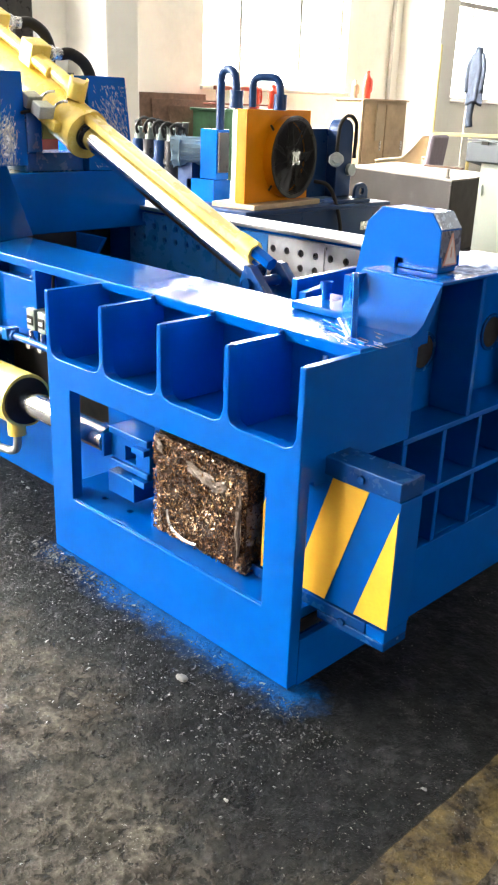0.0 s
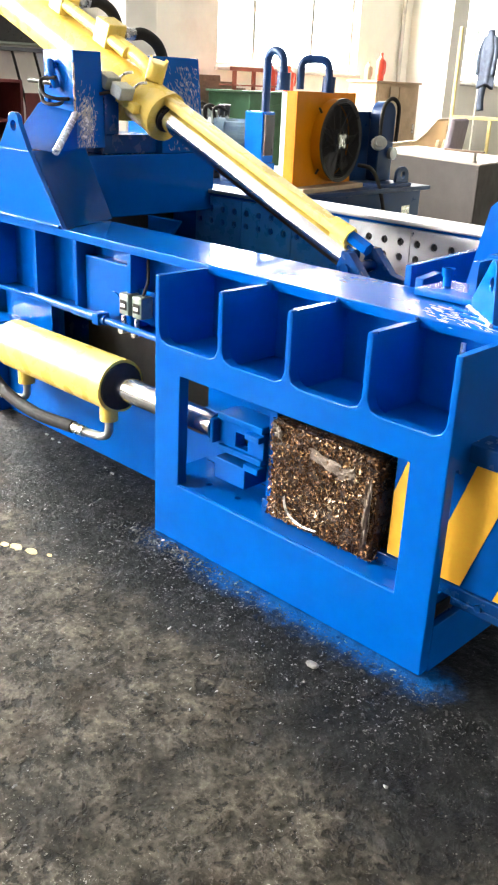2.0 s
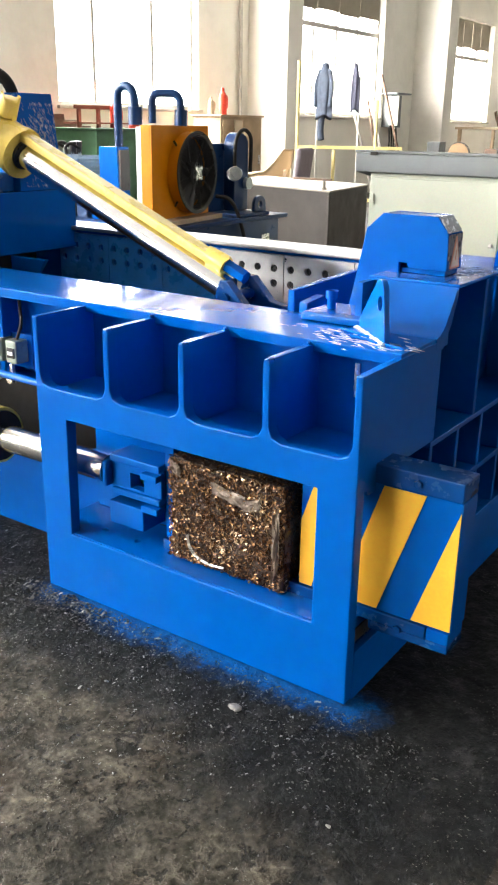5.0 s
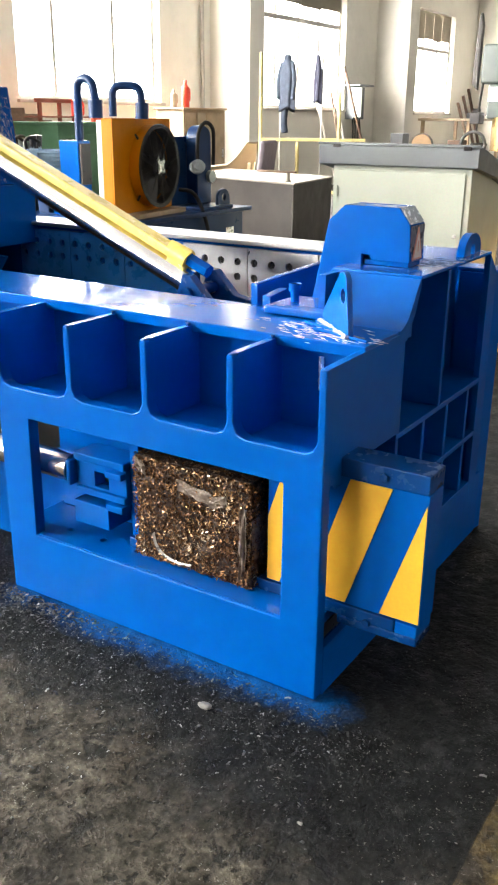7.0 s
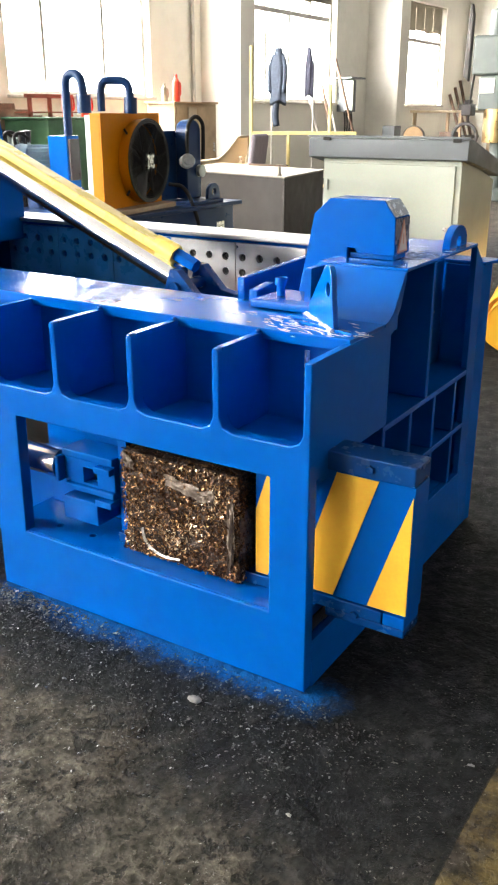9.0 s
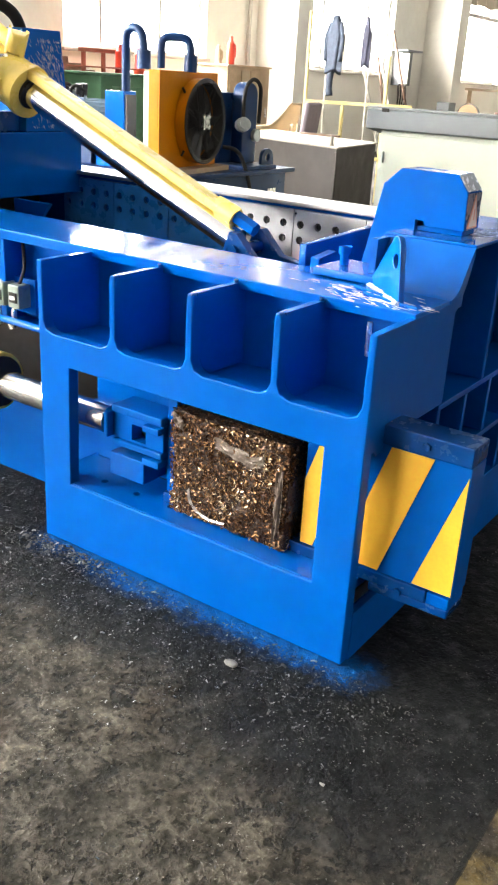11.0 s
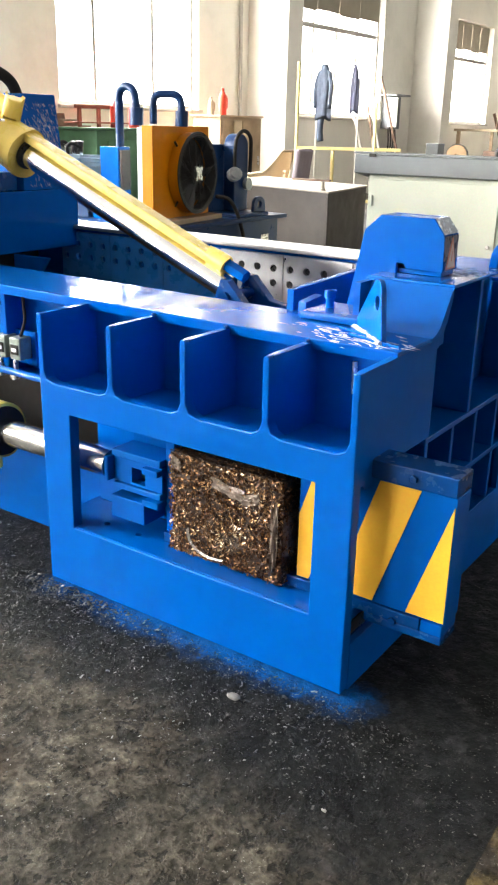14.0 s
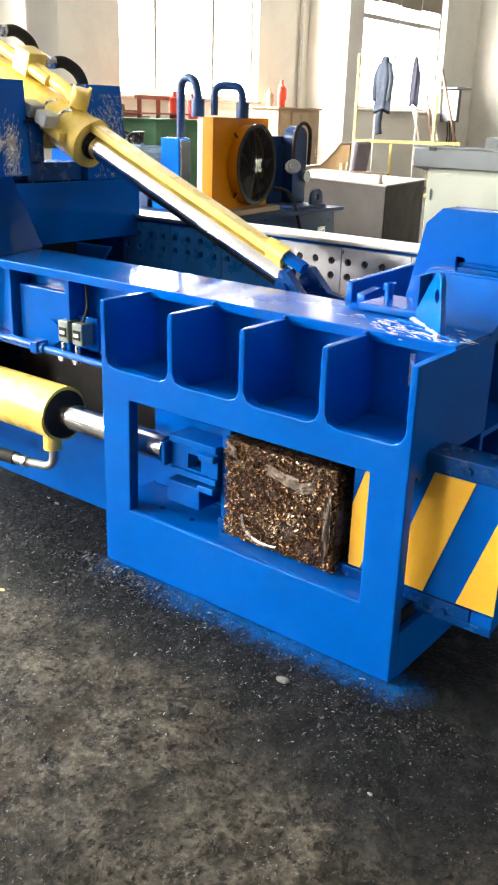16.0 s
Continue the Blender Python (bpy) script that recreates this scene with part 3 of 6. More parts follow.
def front_frame(b):
    # the face: a comb of uprights over a wide window
    t = 0.011
    foot = FLOOR_Z + 0.006  # a dark gap is left under the face plate
    out = [(0, foot), (0, TOP)]
    tooth = [-0.0] + list(FINS) + [-W]
    for i in range(4):
        r, l = tooth[i], tooth[i + 1]
        xr = r - (2 * t if i == 0 else t)
        xl = l + (2 * t if i == 3 else t)
        c = 0.035
        out += [(xr, TOP - 0.012), (xr, NOTCH + c)] if i else [(xr, TOP), (xr, NOTCH + c)]
        out += [(xr - c * 0.3, NOTCH + c * 0.3), (xr - c, NOTCH), (xl + c, NOTCH), (xl + c * 0.3, NOTCH + c * 0.3), (xl, NOTCH + c)]
        out += [(xl, TOP - 0.012) if i < 3 else (xl, TOP)]
        if i < 3:
            out += [(xl - 0.004, TOP), (l - t + 0.004, TOP)]
    out += [(-W, TOP), (-W, foot)]
    hole = [(-0.996, 0.1995), (-0.113, 0.1995), (-0.113, 0.582), (-0.991, 0.582)]
    plate = sheet([out, hole], "y", 0.0, 0.04, 0.0045)
    part("front_plate", plate, BLUE, b, "thick cut steel face plate with a wide window")
    for x in FINS:
        part("fin", sheet([[(0.02, NOTCH - 0.02), (0.02, TOP - 0.0005), (0.239, TOP - 0.0005), (0.239, NOTCH - 0.02)]], "x", x - t + 0.0005, x + t - 0.0005, 0.001), BLUE, b)
        part("weld_bead", weld((x, 0.19, TOP + 0.001), (x, 0.215, TOP + 0.004), 0.007, 3), BLUE, b)
    part("fin", sheet([[(0.02, NOTCH - 0.04), (0.02, TOP - 0.0005), (0.237, TOP - 0.0005), (0.237, NOTCH - 0.04)]], "x", -W + 0.0005, -W + 0.0215, 0.001), BLUE, b)
    part("base_plate", box(-W, -W + 0.022, 0.0405, 0.26, 0.0, 0.2, 0.002), BLUE, b)
    # pockets between the fins
    part("pocket_back", box(-W + 0.022, -0.022, 0.238, 0.252, NOTCH - 0.03, 0.866, 0), BLUE, b)
    part("pocket_floor", box(-W + 0.022, -0.022, 0.0405, 0.237, NOTCH - 0.042, NOTCH - 0.022, 0), BLUE, b)
    part("pocket_bead", weld((-0.14, 0.235, 0.758), (-0.14, 0.235, 0.85), 0.0075, 5), SPATTER, b, "bright ground weld")
    # the window's sill plate with its bolt holes, and the wall behind it
    holes = [ring(-0.93 + 0.135 * i, 0.085, 0.0115, 12) for i in range(7)]
    part("sill_plate", sheet([[(-0.9945, 0.008), (-0.1145, 0.008), (-0.1145, 0.0405), (-0.024, 0.0405), (-0.024, 0.22), (-W + 0.024, 0.22), (-W + 0.024, 0.0405), (-0.9945, 0.0405)]] + holes, "z", 0.172, 0.202, 0.0), BLUE, b, "glossy blue sill plate drilled for bolts")
    # black sheet added under the sill for the shade in its bolt holes
    part("sill_hole_shade", box(-W + 0.022, -0.022, 0.03, 0.22, 0.13, 0.169, 0), BLACK_PAINT, b)
    part("chamber_wall", box(-W + 0.022, -0.66, 0.222, 0.25, 0.203, 0.62, 0.002), BLUE, b)
    part("chamber_wall", box(-0.19, -0.022, 0.222, 0.25, 0.203, 0.62, 0.002), BLUE, b)
    part("chamber_roof", box(-0.66, -0.19, 0.222, 0.25, 0.535, 0.62, 0.002), BLUE, b)
    for i, z in enumerate((0.33, 0.5)):
        part("bolt", bolt((-0.955, 0.221, z), "-y", 0.016, 0.014), BLUE, b)


def right_side(b):
    # the side plate of the front frame, with the slot through which the gate slides out
    up = [(0.02, 0.585), (0.02, TOP), (0.43, TOP + 0.004), (0.43, 0.605), (0.235, 0.605), (0.235, 0.570), (0.06, 0.570), (0.052, 0.585)]
    plate = sheet([up], "x", -0.0215, -0.0006, 0.001)
    part("side_plate", plate, BLUE, b, "dark side plate over the slot of the gate")
    low = [(0.041, FLOOR_Z), (0.041, 0.125), (0.205, 0.125), (0.205, 0.205), (0.25, 0.218), (1.25, 0.218), (1.25, FLOOR_Z)]
    part("foot_plate", sheet([low], "x", -0.022, 0.0, 0.002), BLUE, b)
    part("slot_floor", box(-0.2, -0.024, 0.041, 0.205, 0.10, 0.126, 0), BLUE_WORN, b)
    part("slot_post", box(-0.07, 0.0, 0.236, 0.262, 0.219, 0.604, 0.003), BLUE, b)
    # the ribbed end wall: flanges, ribs, and dark panels behind them
    part("end_panel", joined(box(-0.16, -0.135, 0.25, 0.455, 0.1, 0.86, 0), box(-0.16, -0.135, 0.455, 0.53, 0.1, 0.89, 0), box(-0.16, -0.135, 0.53, 1.2, 0.1, 1.019, 0)), BLUE, b)
    part("flange", box(-0.135, 0.0, 0.431, 1.2, 0.585, 0.603, 0.003), BLUE, b)
    part("flange", box(-0.135, 0.0, 0.263, 1.2, 0.392, 0.41, 0.003), BLUE, b)
    part("flange", box(-0.135, -0.022, 0.263, 1.2, 0.2, 0.218, 0.003), BLUE, b)
    for y in (0.282, 0.445, 0.642, 0.837, 1.03):
        part("rib", box(-0.135, -0.002, y - 0.01, y + 0.01, 0.219, 0.391, 0.003), BLUE, b)
        part("rib", box(-0.135, -0.002, y - 0.01, y + 0.01, 0.411, 0.584, 0.003), BLUE, b)
    part("rib", sheet([[(-0.135, 0.604), (0.0, 0.604), (0.0, 1.018), (-0.135, 1.018)]], "y", 0.742, 0.764, 0.003), BLUE, b)
    part("rib", box(-0.135, -0.001, 0.4305, 0.452, 0.604, 0.906, 0.002), BLUE, b)
    part("end_post", sheet([[(1.2, FLOOR_Z), (1.2, 0.955), (1.12, 1.02), (1.12, 0.604), (1.125, 0.603), (1.125, 0.219)]], "x", -0.02, 0.001, 0.002), BLUE, b)
    part("rear_column", sheet([[(-0.13, 1.201), (-0.012, 1.201), (0.006, 1.29), (-0.13, 1.29)]], "z", FLOOR_Z, 0.945, 0.004), BLUE, b)
    part("rear_cap", sheet([[(-0.16, 1.203), (0.008, 1.203), (0.03, 1.31), (-0.16, 1.31)]], "z", 0.946, 0.958, 0.003), BLUE, b)
    # ragged round holes in the upper panels, their shade put in as black discs
    for y, z in ((0.675, 0.788), (1.06, 0.79)):
        part("boss", sheet([ring(y, z, 0.062, 28), ring(y, z, 0.05, 28)], "x", -0.1345, -0.128, 0.002), BLUE_WORN, b)
        part("boss_shade", rod((-0.1345, y, z), (-0.131, y, z), 0.05), BLACK, b)
    # the sloping shoulder and the flat cap
    part("shoulder", sheet([[(0.41, 0.872), (0.41, 0.9006), (0.435, 0.908), (0.46, 0.925), (0.526, 1.018), (0.534, 1.024), (0.534, 1.0), (0.505, 0.93), (0.458, 0.866), (0.42, 0.866)]], "x", -0.272, 0.0, 0.001), BLUE, b, "sloping shoulder plate")
    part("cap", box(-0.27, 0.003, 0.531, 1.12, 1.02, 1.030, 0.003), BLUE, b, "flat cap plate with weld spatter")
    part("cap_side", box(-0.27, -0.25, 0.45, 1.12, 0.6, 1.019, 0), BLUE, b)
    rear_lug = [(0.93, 1.030)] + [(1.01 + 0.075 * math.cos(radians(a)), 1.045 + 0.052 * math.sin(radians(a))) for a in range(180, -1, -15)] + [(1.085, 1.030)]
    part("lifting_lug", sheet([rear_lug, ring(1.01, 1.045, 0.02, 16)], "x", -0.05, -0.025, 0.002), BLUE, b)
    rnd = random.Random(7)
    crumbs = []
    for cx, cy, sx, sy, z, n, way in ((-0.08, 0.76, 0.035, 0.05, 1.0302, 60, 0.6), (-0.13, 0.265, 0.06, 0.03, 0.9002, 70, -0.5), (-0.27, 0.31, 0.07, 0.035, 0.9002, 45, -0.35)):
        for i in range(n):
            p = Vector((min(rnd.gauss(cx, sx), -0.02), rnd.gauss(cy, sy), z))
            a = way + rnd.gauss(0, 0.22)
            l = rnd.uniform(0.012, 0.05)
            mid = p + Vector((math.cos(a) * l / 2, math.sin(a) * l / 2, rnd.uniform(0.0005, 0.0014)))
            end = p + Vector((math.cos(a + 0.2) * l, math.sin(a + 0.2) * l, 0))
            r = rnd.uniform(0.0006, 0.0015)
            crumbs += [rod(p, mid, 0.0003, r, seg=5), rod(mid, end, r, 0.0003, seg=5)]
    tagged(part("weld_spatter", joined(*crumbs), SPATTER, b, "bright weld spatter and scratches"), kind="stuff")


def lock_tower(b):
    y0, y1 = 0.62, 0.725
    prof = [(-0.385, 0.905), (-0.335, 1.15), (-0.285, 1.196), (-0.115, 1.196), (-0.08, 1.15), (-0.076, 1.05), (-0.076, 1.046), (-0.195, 1.046), (-0.2, 1.060), (-0.225, 1.060), (-0.225, 1.032), (-0.24, 0.905)]
    # hollow guard: front and back cheeks with a bent strap over them
    tw = part("lock_guard", sheet([prof], "y", y0, y0 + 0.016, 0.002), BLUE, b, "chamfered guard over the lid lock")
    part("guard_cheek", sheet([prof], "y", y1 - 0.016, y1, 0.002), BLUE, tw)
    strap = []
    pts = prof[:6]
    for p, q in zip(pts, pts[1:]):
        strap.append(turned(box(-0.008, 0.008, y0 + 0.0165, y1 - 0.0165, 0.0001, (Vector(q) - Vector(p)).length, 0), Matrix.Translation((p[0], 0, p[1])) @ Matrix.Rotation(math.atan2(q[0] - p[0], q[1] - p[1]), 4, "Y") @ Matrix.Translation((0.009, 0, 0))))
    part("guard_sill", box(-0.222, -0.085, y0 + 0.014, y1 - 0.002, 1.0305, 1.0445, 0.002), BLUE, tw)
    part("guard_strap", joined(*strap), BLUE, tw)
    # bright strip in place of glare on the chamfer, grey reflection painted on the end
    part("chamfer_glare", turned(box(-0.0012, 0.0012, y0 + 0.004, y1 - 0.004, 0.002, 0.056, 0.0005), Matrix.Translation((-0.115, 0, 1.196)) @ Matrix.Rotation(math.atan2(0.035, -0.046), 4, "Y") @ Matrix.Translation((-0.0016, 0, 0))), SPATTER, tw, "bright strip standing in for glare on the chamfer")
    part("guard_end", box(-0.0788, -0.0771, y0 + 0.004, y1 - 0.004, 1.048, 1.148, 0.0005), GUARD_END, tw, "end face with a grey-blue reflection put into its colour")
    # warning sign on the end of the guard
    c = (y0 + y1) / 2 + 0.002
    part("warning_sign", sheet([[(c - 0.035, 1.052), (c + 0.035, 1.052), (c + 0.003, 1.142), (c - 0.003, 1.142)]], "x", -0.0769, -0.0752, 0), PINK, tw, "faded red and white warning triangle")
    part("sign_field", sheet([[(c - 0.027, 1.057), (c + 0.027, 1.057), (c, 1.130)]], "x", -0.0750, -0.0744, 0), STICKER, tw)
    part("sign_bar", box(-0.0742, -0.0737, c - 0.003, c + 0.003, 1.074, 1.104, 0), PINK, tw)
    # lock plate with pins beside the guard
    part("lock_plate", box(-0.42, -0.215, 0.40, 0.585, 0.903, 0.925, 0.004), BLUE, b)
    part("lock_bar", sheet([[(0.52, 0.83), (0.52, 0.925), (0.62, 0.935), (0.62, 0.83)]], "x", -0.50, -0.47, 0.003), BLUE, b)
    part("lock_bar", sheet([[(0.55, 0.83), (0.55, 0.952), (1.0, 0.965), (1.0, 0.83)]], "x", -0.56, -0.535, 0.003), BLUE, b)
    for x, y, h in ((-0.375, 0.5, 0.05), (-0.245, 0.55, 0.075), (-0.275, 0.565, 0.04)):
        part("pin", joined(rod((x, y, 0.925), (x, y, 0.925 + h), 0.013, bevel=0.002), rod((x, y, 0.925 + h - 0.018), (x, y, 0.925 + h), 0.019, bevel=0.002)), BLUE, b)
    # lug set askew on the flange, before the shoulder
    lug = [(-0.2, 0.0)] + [(-0.018 + 0.034 * math.cos(radians(a)), 0.128 + 0.034 * math.sin(radians(a))) for a in range(150, -1, -15)] + [(0.045, 0.0)]
    bm = sheet([lug, ring(-0.010, 0.100, 0.018, 16)], "y", -0.008, 0.008, 0.003)
    part("lifting_lug", turned(bm, Matrix.Translation((-0.105, 0.292, 0.9005)) @ Matrix.Rotation(radians(-44), 4, "Z")), BLUE, b)
    part("weld_bead", turned(weld((-0.19, -0.012, 0.003), (0.045, -0.012, 0.003), 0.007, 12), Matrix.Translation((-0.105, 0.292, 0.9005)) @ Matrix.Rotation(radians(-44), 4, "Z")), SPATTER, b)
    part("weld_bead", weld((-0.2, 0.3, 0.904), (-0.02, 0.24, 0.904), 0.004, 11), BLUE, b)
    part("weld_bead", weld((-0.26, 0.36, 0.904), (-0.1, 0.29, 0.904), 0.004, 13), BLUE, b)


def long_beam(b):
    part("top_flange", box(-2.55, -0.004, 0.205, 0.5, 0.868, 0.9, 0.003), BLUE, b, "broad glossy top flange of the front beam")
    part("beam_web", joined(box(-2.5, -W, 0.3, 0.32, 0.0, 0.33, 0), box(-2.5, -2.1, 0.3, 0.32, 0.33, 0.575, 0), box(-2.5, -W, 0.3, 0.32, 0.575, 0.867, 0)), BLUE, b, "beam web with a dark opening behind the gate cylinder")
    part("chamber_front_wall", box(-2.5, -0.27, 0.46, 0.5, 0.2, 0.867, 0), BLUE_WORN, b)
    for x in (-2.43, -2.13, -1.848, -1.515, -1.2):
        part("rib", box(x - 0.011, x + 0.011, 0.21, 0.2995, 0.593, 0.867, 0.003), BLUE, b)
    part("rail_flange", box(-2.46, -W, 0.212, 0.2995, 0.575, 0.592, 0.003), BLUE, b)
    # black sheet added in the web's opening to stand in for deep shade
    part("recess_shade", box(-2.1, -W, 0.445, 0.459, 0.25, 0.62, 0.0), BLACK, b, "black sheet standing in for the deep shade in the opening")
    part("end_panel", box(-2.46, -2.101, 0.26, 0.2995, 0.33, 0.574, 0.003), BLUE, b)
    part("panel", box(-1.825, -1.53, 0.24, 0.2995, 0.593, 0.815, 0.006), BLUE, b, "raised access panel")
    part("panel_disc", rod((-1.64, 0.242, 0.655), (-1.64, 0.232, 0.655), 0.05, bevel=0.003), BLUE, b)
    part("foot_skirt", box(-2.5, -W, 0.27, 0.2995, 0.0, 0.329, 0.003), BLUE, b)
    part("end_block", box(-2.57, -2.3, 0.08, 0.27, 0.36, 0.455, 0.008), BLUE, b)
    part("end_web", box(-2.52, -2.5, 0.21, 1.27, 0.0, 0.867, 0.003), BLUE, b)
    # rear wall of the charging box, lined with drilled wear plates
    rows = []
    k = 0
    for x0 in (-2.3, -1.98, -1.66, -1.34, -1.02, -0.70):
        cx = [x0 + 0.03, x0 + 0.11, x0 + 0.19, x0 + 0.27]
        holes = [ring(c, z, 0.0155, 14) for c in cx for z in (0.885, 0.825, 0.66, 0.6)]
        x1 = min(x0 + 0.316, -0.27)
        holes = [h for h in holes if max(p[0] for p in h) < x1 - 0.01]
        # the left plates' blue is lightened in place of a reflection
        liner = part("wear_plate", sheet([[(x0, 0.5), (x1, 0.5), (x1, 0.94), (x0, 0.94)]] + holes, "y", 1.25, 1.268, 0.0), STEEL if x0 > -1.4 else BLUE_SHEEN, b, "grey drilled wear plate" if x0 > -1.4 else "blue overpainted drilled wear plate, lightened for reflected light")
        # hole floors and grey plates' bolts are darkened: shade put into the colour
        for h in holes:
            c = (sum(p[0] for p in h) / len(h), sum(p[1] for p in h) / len(h))
            part("bolt_recess", rod((c[0], 1.2655, c[1]), (c[0], 1.268, c[1]), 0.0165, seg=12), BLACK_PAINT if x0 > -1.4 else BLUE_WORN, liner)
            part("liner_bolt", rod((c[0], 1.257, c[1]), (c[0], 1.2655, c[1]), 0.0085, seg=8), BLACK_PAINT if x0 > -1.4 else BLUE, liner)
    part("rear_wall", box(-2.5, -0.134, 1.2695, 1.30, 0.0, 0.955, 0), BLUE, b)
    part("rear_flange", box(-2.5, -0.17, 1.235, 1.42, 0.9555, 0.972, 0.003), STEEL, b, "bare ground steel top edge")
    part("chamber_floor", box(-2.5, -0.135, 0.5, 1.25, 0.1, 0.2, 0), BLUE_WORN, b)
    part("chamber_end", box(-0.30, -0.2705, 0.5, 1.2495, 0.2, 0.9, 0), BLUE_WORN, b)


def slanted(corners, thickness):
    bm = bmesh.new()
    bm.faces.new([bm.verts.new(v) for v in corners])
    bmesh.ops.solidify(bm, geom=list(bm.faces), thickness=thickness)
    return bm


def lid_frame(b):
    # the hinge frame at the far end: two posts, a cross box, and the boxed shoulder on the beam
    sh = [(-2.53, 0.9005), (-2.5, 1.17), (-2.13, 1.17), (-1.915, 0.9005)]
    s = part("shoulder_box", sheet([sh], "y", 0.205, 0.225, 0.003), BLUE, b, "boxed shoulder carrying the lid frame")
    part("cheek", slanted(((-2.13, 0.2255, 1.17), (-1.915, 0.2255, 0.902), (-2.03, 0.53, 0.902), (-2.21, 0.53, 1.17)), 0.016), BLUE, s)
    part("shoulder_top", sheet([[(-2.5, 0.2255), (-2.145, 0.2255), (-2.225, 0.53), (-2.56, 0.53)]], "z", 1.152, 1.169, 0.002), BLUE, s)
    part("shoulder_end", box(-2.52, -2.5, 0.2255, 0.53, 0.902, 1.151, 0), BLUE, s)
    part("shoulder_bead", weld((-2.5, 0.202, 0.905), (-1.93, 0.202, 0.905), 0.007, 31), BLUE, s)
    lug = [(-2.37, 1.1695)] + [(-2.25 + 0.04 * math.cos(radians(a)), 1.27 + 0.04 * math.sin(radians(a))) for a in range(180, -1, -20)] + [(-2.15, 1.1695)]
    part("lifting_lug", sheet([lug, ring(-2.25, 1.258, 0.02, 16)], "y", 0.215, 0.237, 0.003), BLUE, s)
    # posts with a flared foot
    part("post", sheet([[(-2.5, 1.1695), (-2.5, 1.335), (-2.455, 1.36), (-2.452, 1.548), (-2.236, 1.548), (-2.215, 1.1695)]], "y", 0.5, 0.64, 0.004), BLUE, b, "upright post of the lid frame")
    part("post_foot", slanted(((-2.36, 0.26, 1.172), (-2.04, 0.27, 1.172), (-2.216, 0.498, 1.31), (-2.5, 0.498, 1.335)), 0.014), BLUE, b, "sloping foot plate of the post")
    part("foot_side", slanted(((-2.045, 0.276, 1.1705), (-2.216, 0.497, 1.30), (-2.216, 0.497, 1.1705)), 0.01), BLUE, b)
    part("ground_edge", tube([(-2.050, 0.276, 1.172), (-2.1, 0.343, 1.213), (-2.216, 0.490, 1.304)], 0.015, 8, straight=True), SPATTER, b, "bright ground weld")
    part("weld_bead", weld((-2.222, 0.498, 1.18), (-2.235, 0.498, 1.5), 0.004, 33), BARE, b)
    rnd = random.Random(21)
    scars = bmesh.new()
    for k in range(1500):
        a, h = rnd.random(), rnd.random()
        if k < 800:  # the near post's east edge, which leans with its height
            z = min(max(rnd.gauss(1.27, 0.05), 1.18), 1.48)
            p, n = Vector((-2.2145 - 0.021 * (z - 1.1695) / 0.3785, min(max(rnd.gauss(0.55, 0.02), 0.505), 0.635), z)), Vector((1, 0, 0))
            way = Vector((0, rnd.gauss(0.3, 0.4), 1)).normalized()
        else:
            # rear post: bright speckles drawn in place of a smeared reflection
            p, n = Vector((-2.1992, min(max(rnd.gauss(1.08, 0.045), 0.96), 1.16), min(max(rnd.gauss(1.34, 0.08), 1.16), 1.5))), Vector((1, 0, 0))
            way = Vector((0, rnd.gauss(-0.6, 0.3), 1)).normalized()
        l, w = rnd.uniform(0.003, 0.016), rnd.uniform(0.0004, 0.0016)
        s2 = way.cross(n)
        scars.faces.new([scars.verts.new(p + v) for v in (-way * l, s2 * w + n * 0.0006, way * l, -s2 * w + n * 0.0006)])
    tagged(part("weld_spatter", scars, SPATTER, b, "bright grinding scars and spatter, with a reflection speckled onto the rear post"), kind="stuff")
    for x, z in ((-2.42, 1.475), (-2.36, 1.49), (-2.42, 1.35), (-2.40, 1.41)):
        part("bolt", bolt((x, 0.499, z), "-y", 0.013, 0.012), BLUE, b)
    part("post_bracket", tube([(-2.38, 0.485, 1.5), (-2.35, 0.47, 1.46), (-2.335, 0.485, 1.4)], 0.018, 8), BLUE, b)
    part("rear_post", sheet([[(0.945, 1.1415), (0.95, 1.545), (1.155, 1.545), (1.20, 1.1415)]], "x", -2.45, -2.2, 0.004), BLUE, b, "upright post of the lid frame")
    # cross box over the end of the charging box
    part("cross_box", box(-2.5, -2.2, 0.531, 1.27, 0.875, 1.1405, 0.006), BLUE, b, "deep blue cross box")
    part("cross_fill", box(-2.45, -2.24, 0.641, 0.944, 1.141, 1.22, 0.004), BLUE_WORN, b)
    part("trunnion_bearing", box(-2.42, -2.22, 0.641, 0.72, 1.2205, 1.42, 0.008), BLUE_WORN, b)
    # black in place of the shade in the cavity below the cross box
    part("chamber_back", box(-2.5, -2.47, 0.5, 1.25, 0.2, 0.874, 0), BLACK_PAINT, b)
    part("gusset", sheet([[(-2.2, 0.874), (-1.98, 0.874), (-2.2, 0.60)]], "y", 0.86, 0.88, 0.003), BLUE, b)
    part("end_hose", tube([(-2.56, 0.28, 0.93), (-2.66, 0.26, 0.96), (-2.70, 0.26, 1.05), (-2.64, 0.28, 1.09), (-2.54, 0.30, 1.06)], 0.016, 10), BLACK, b)


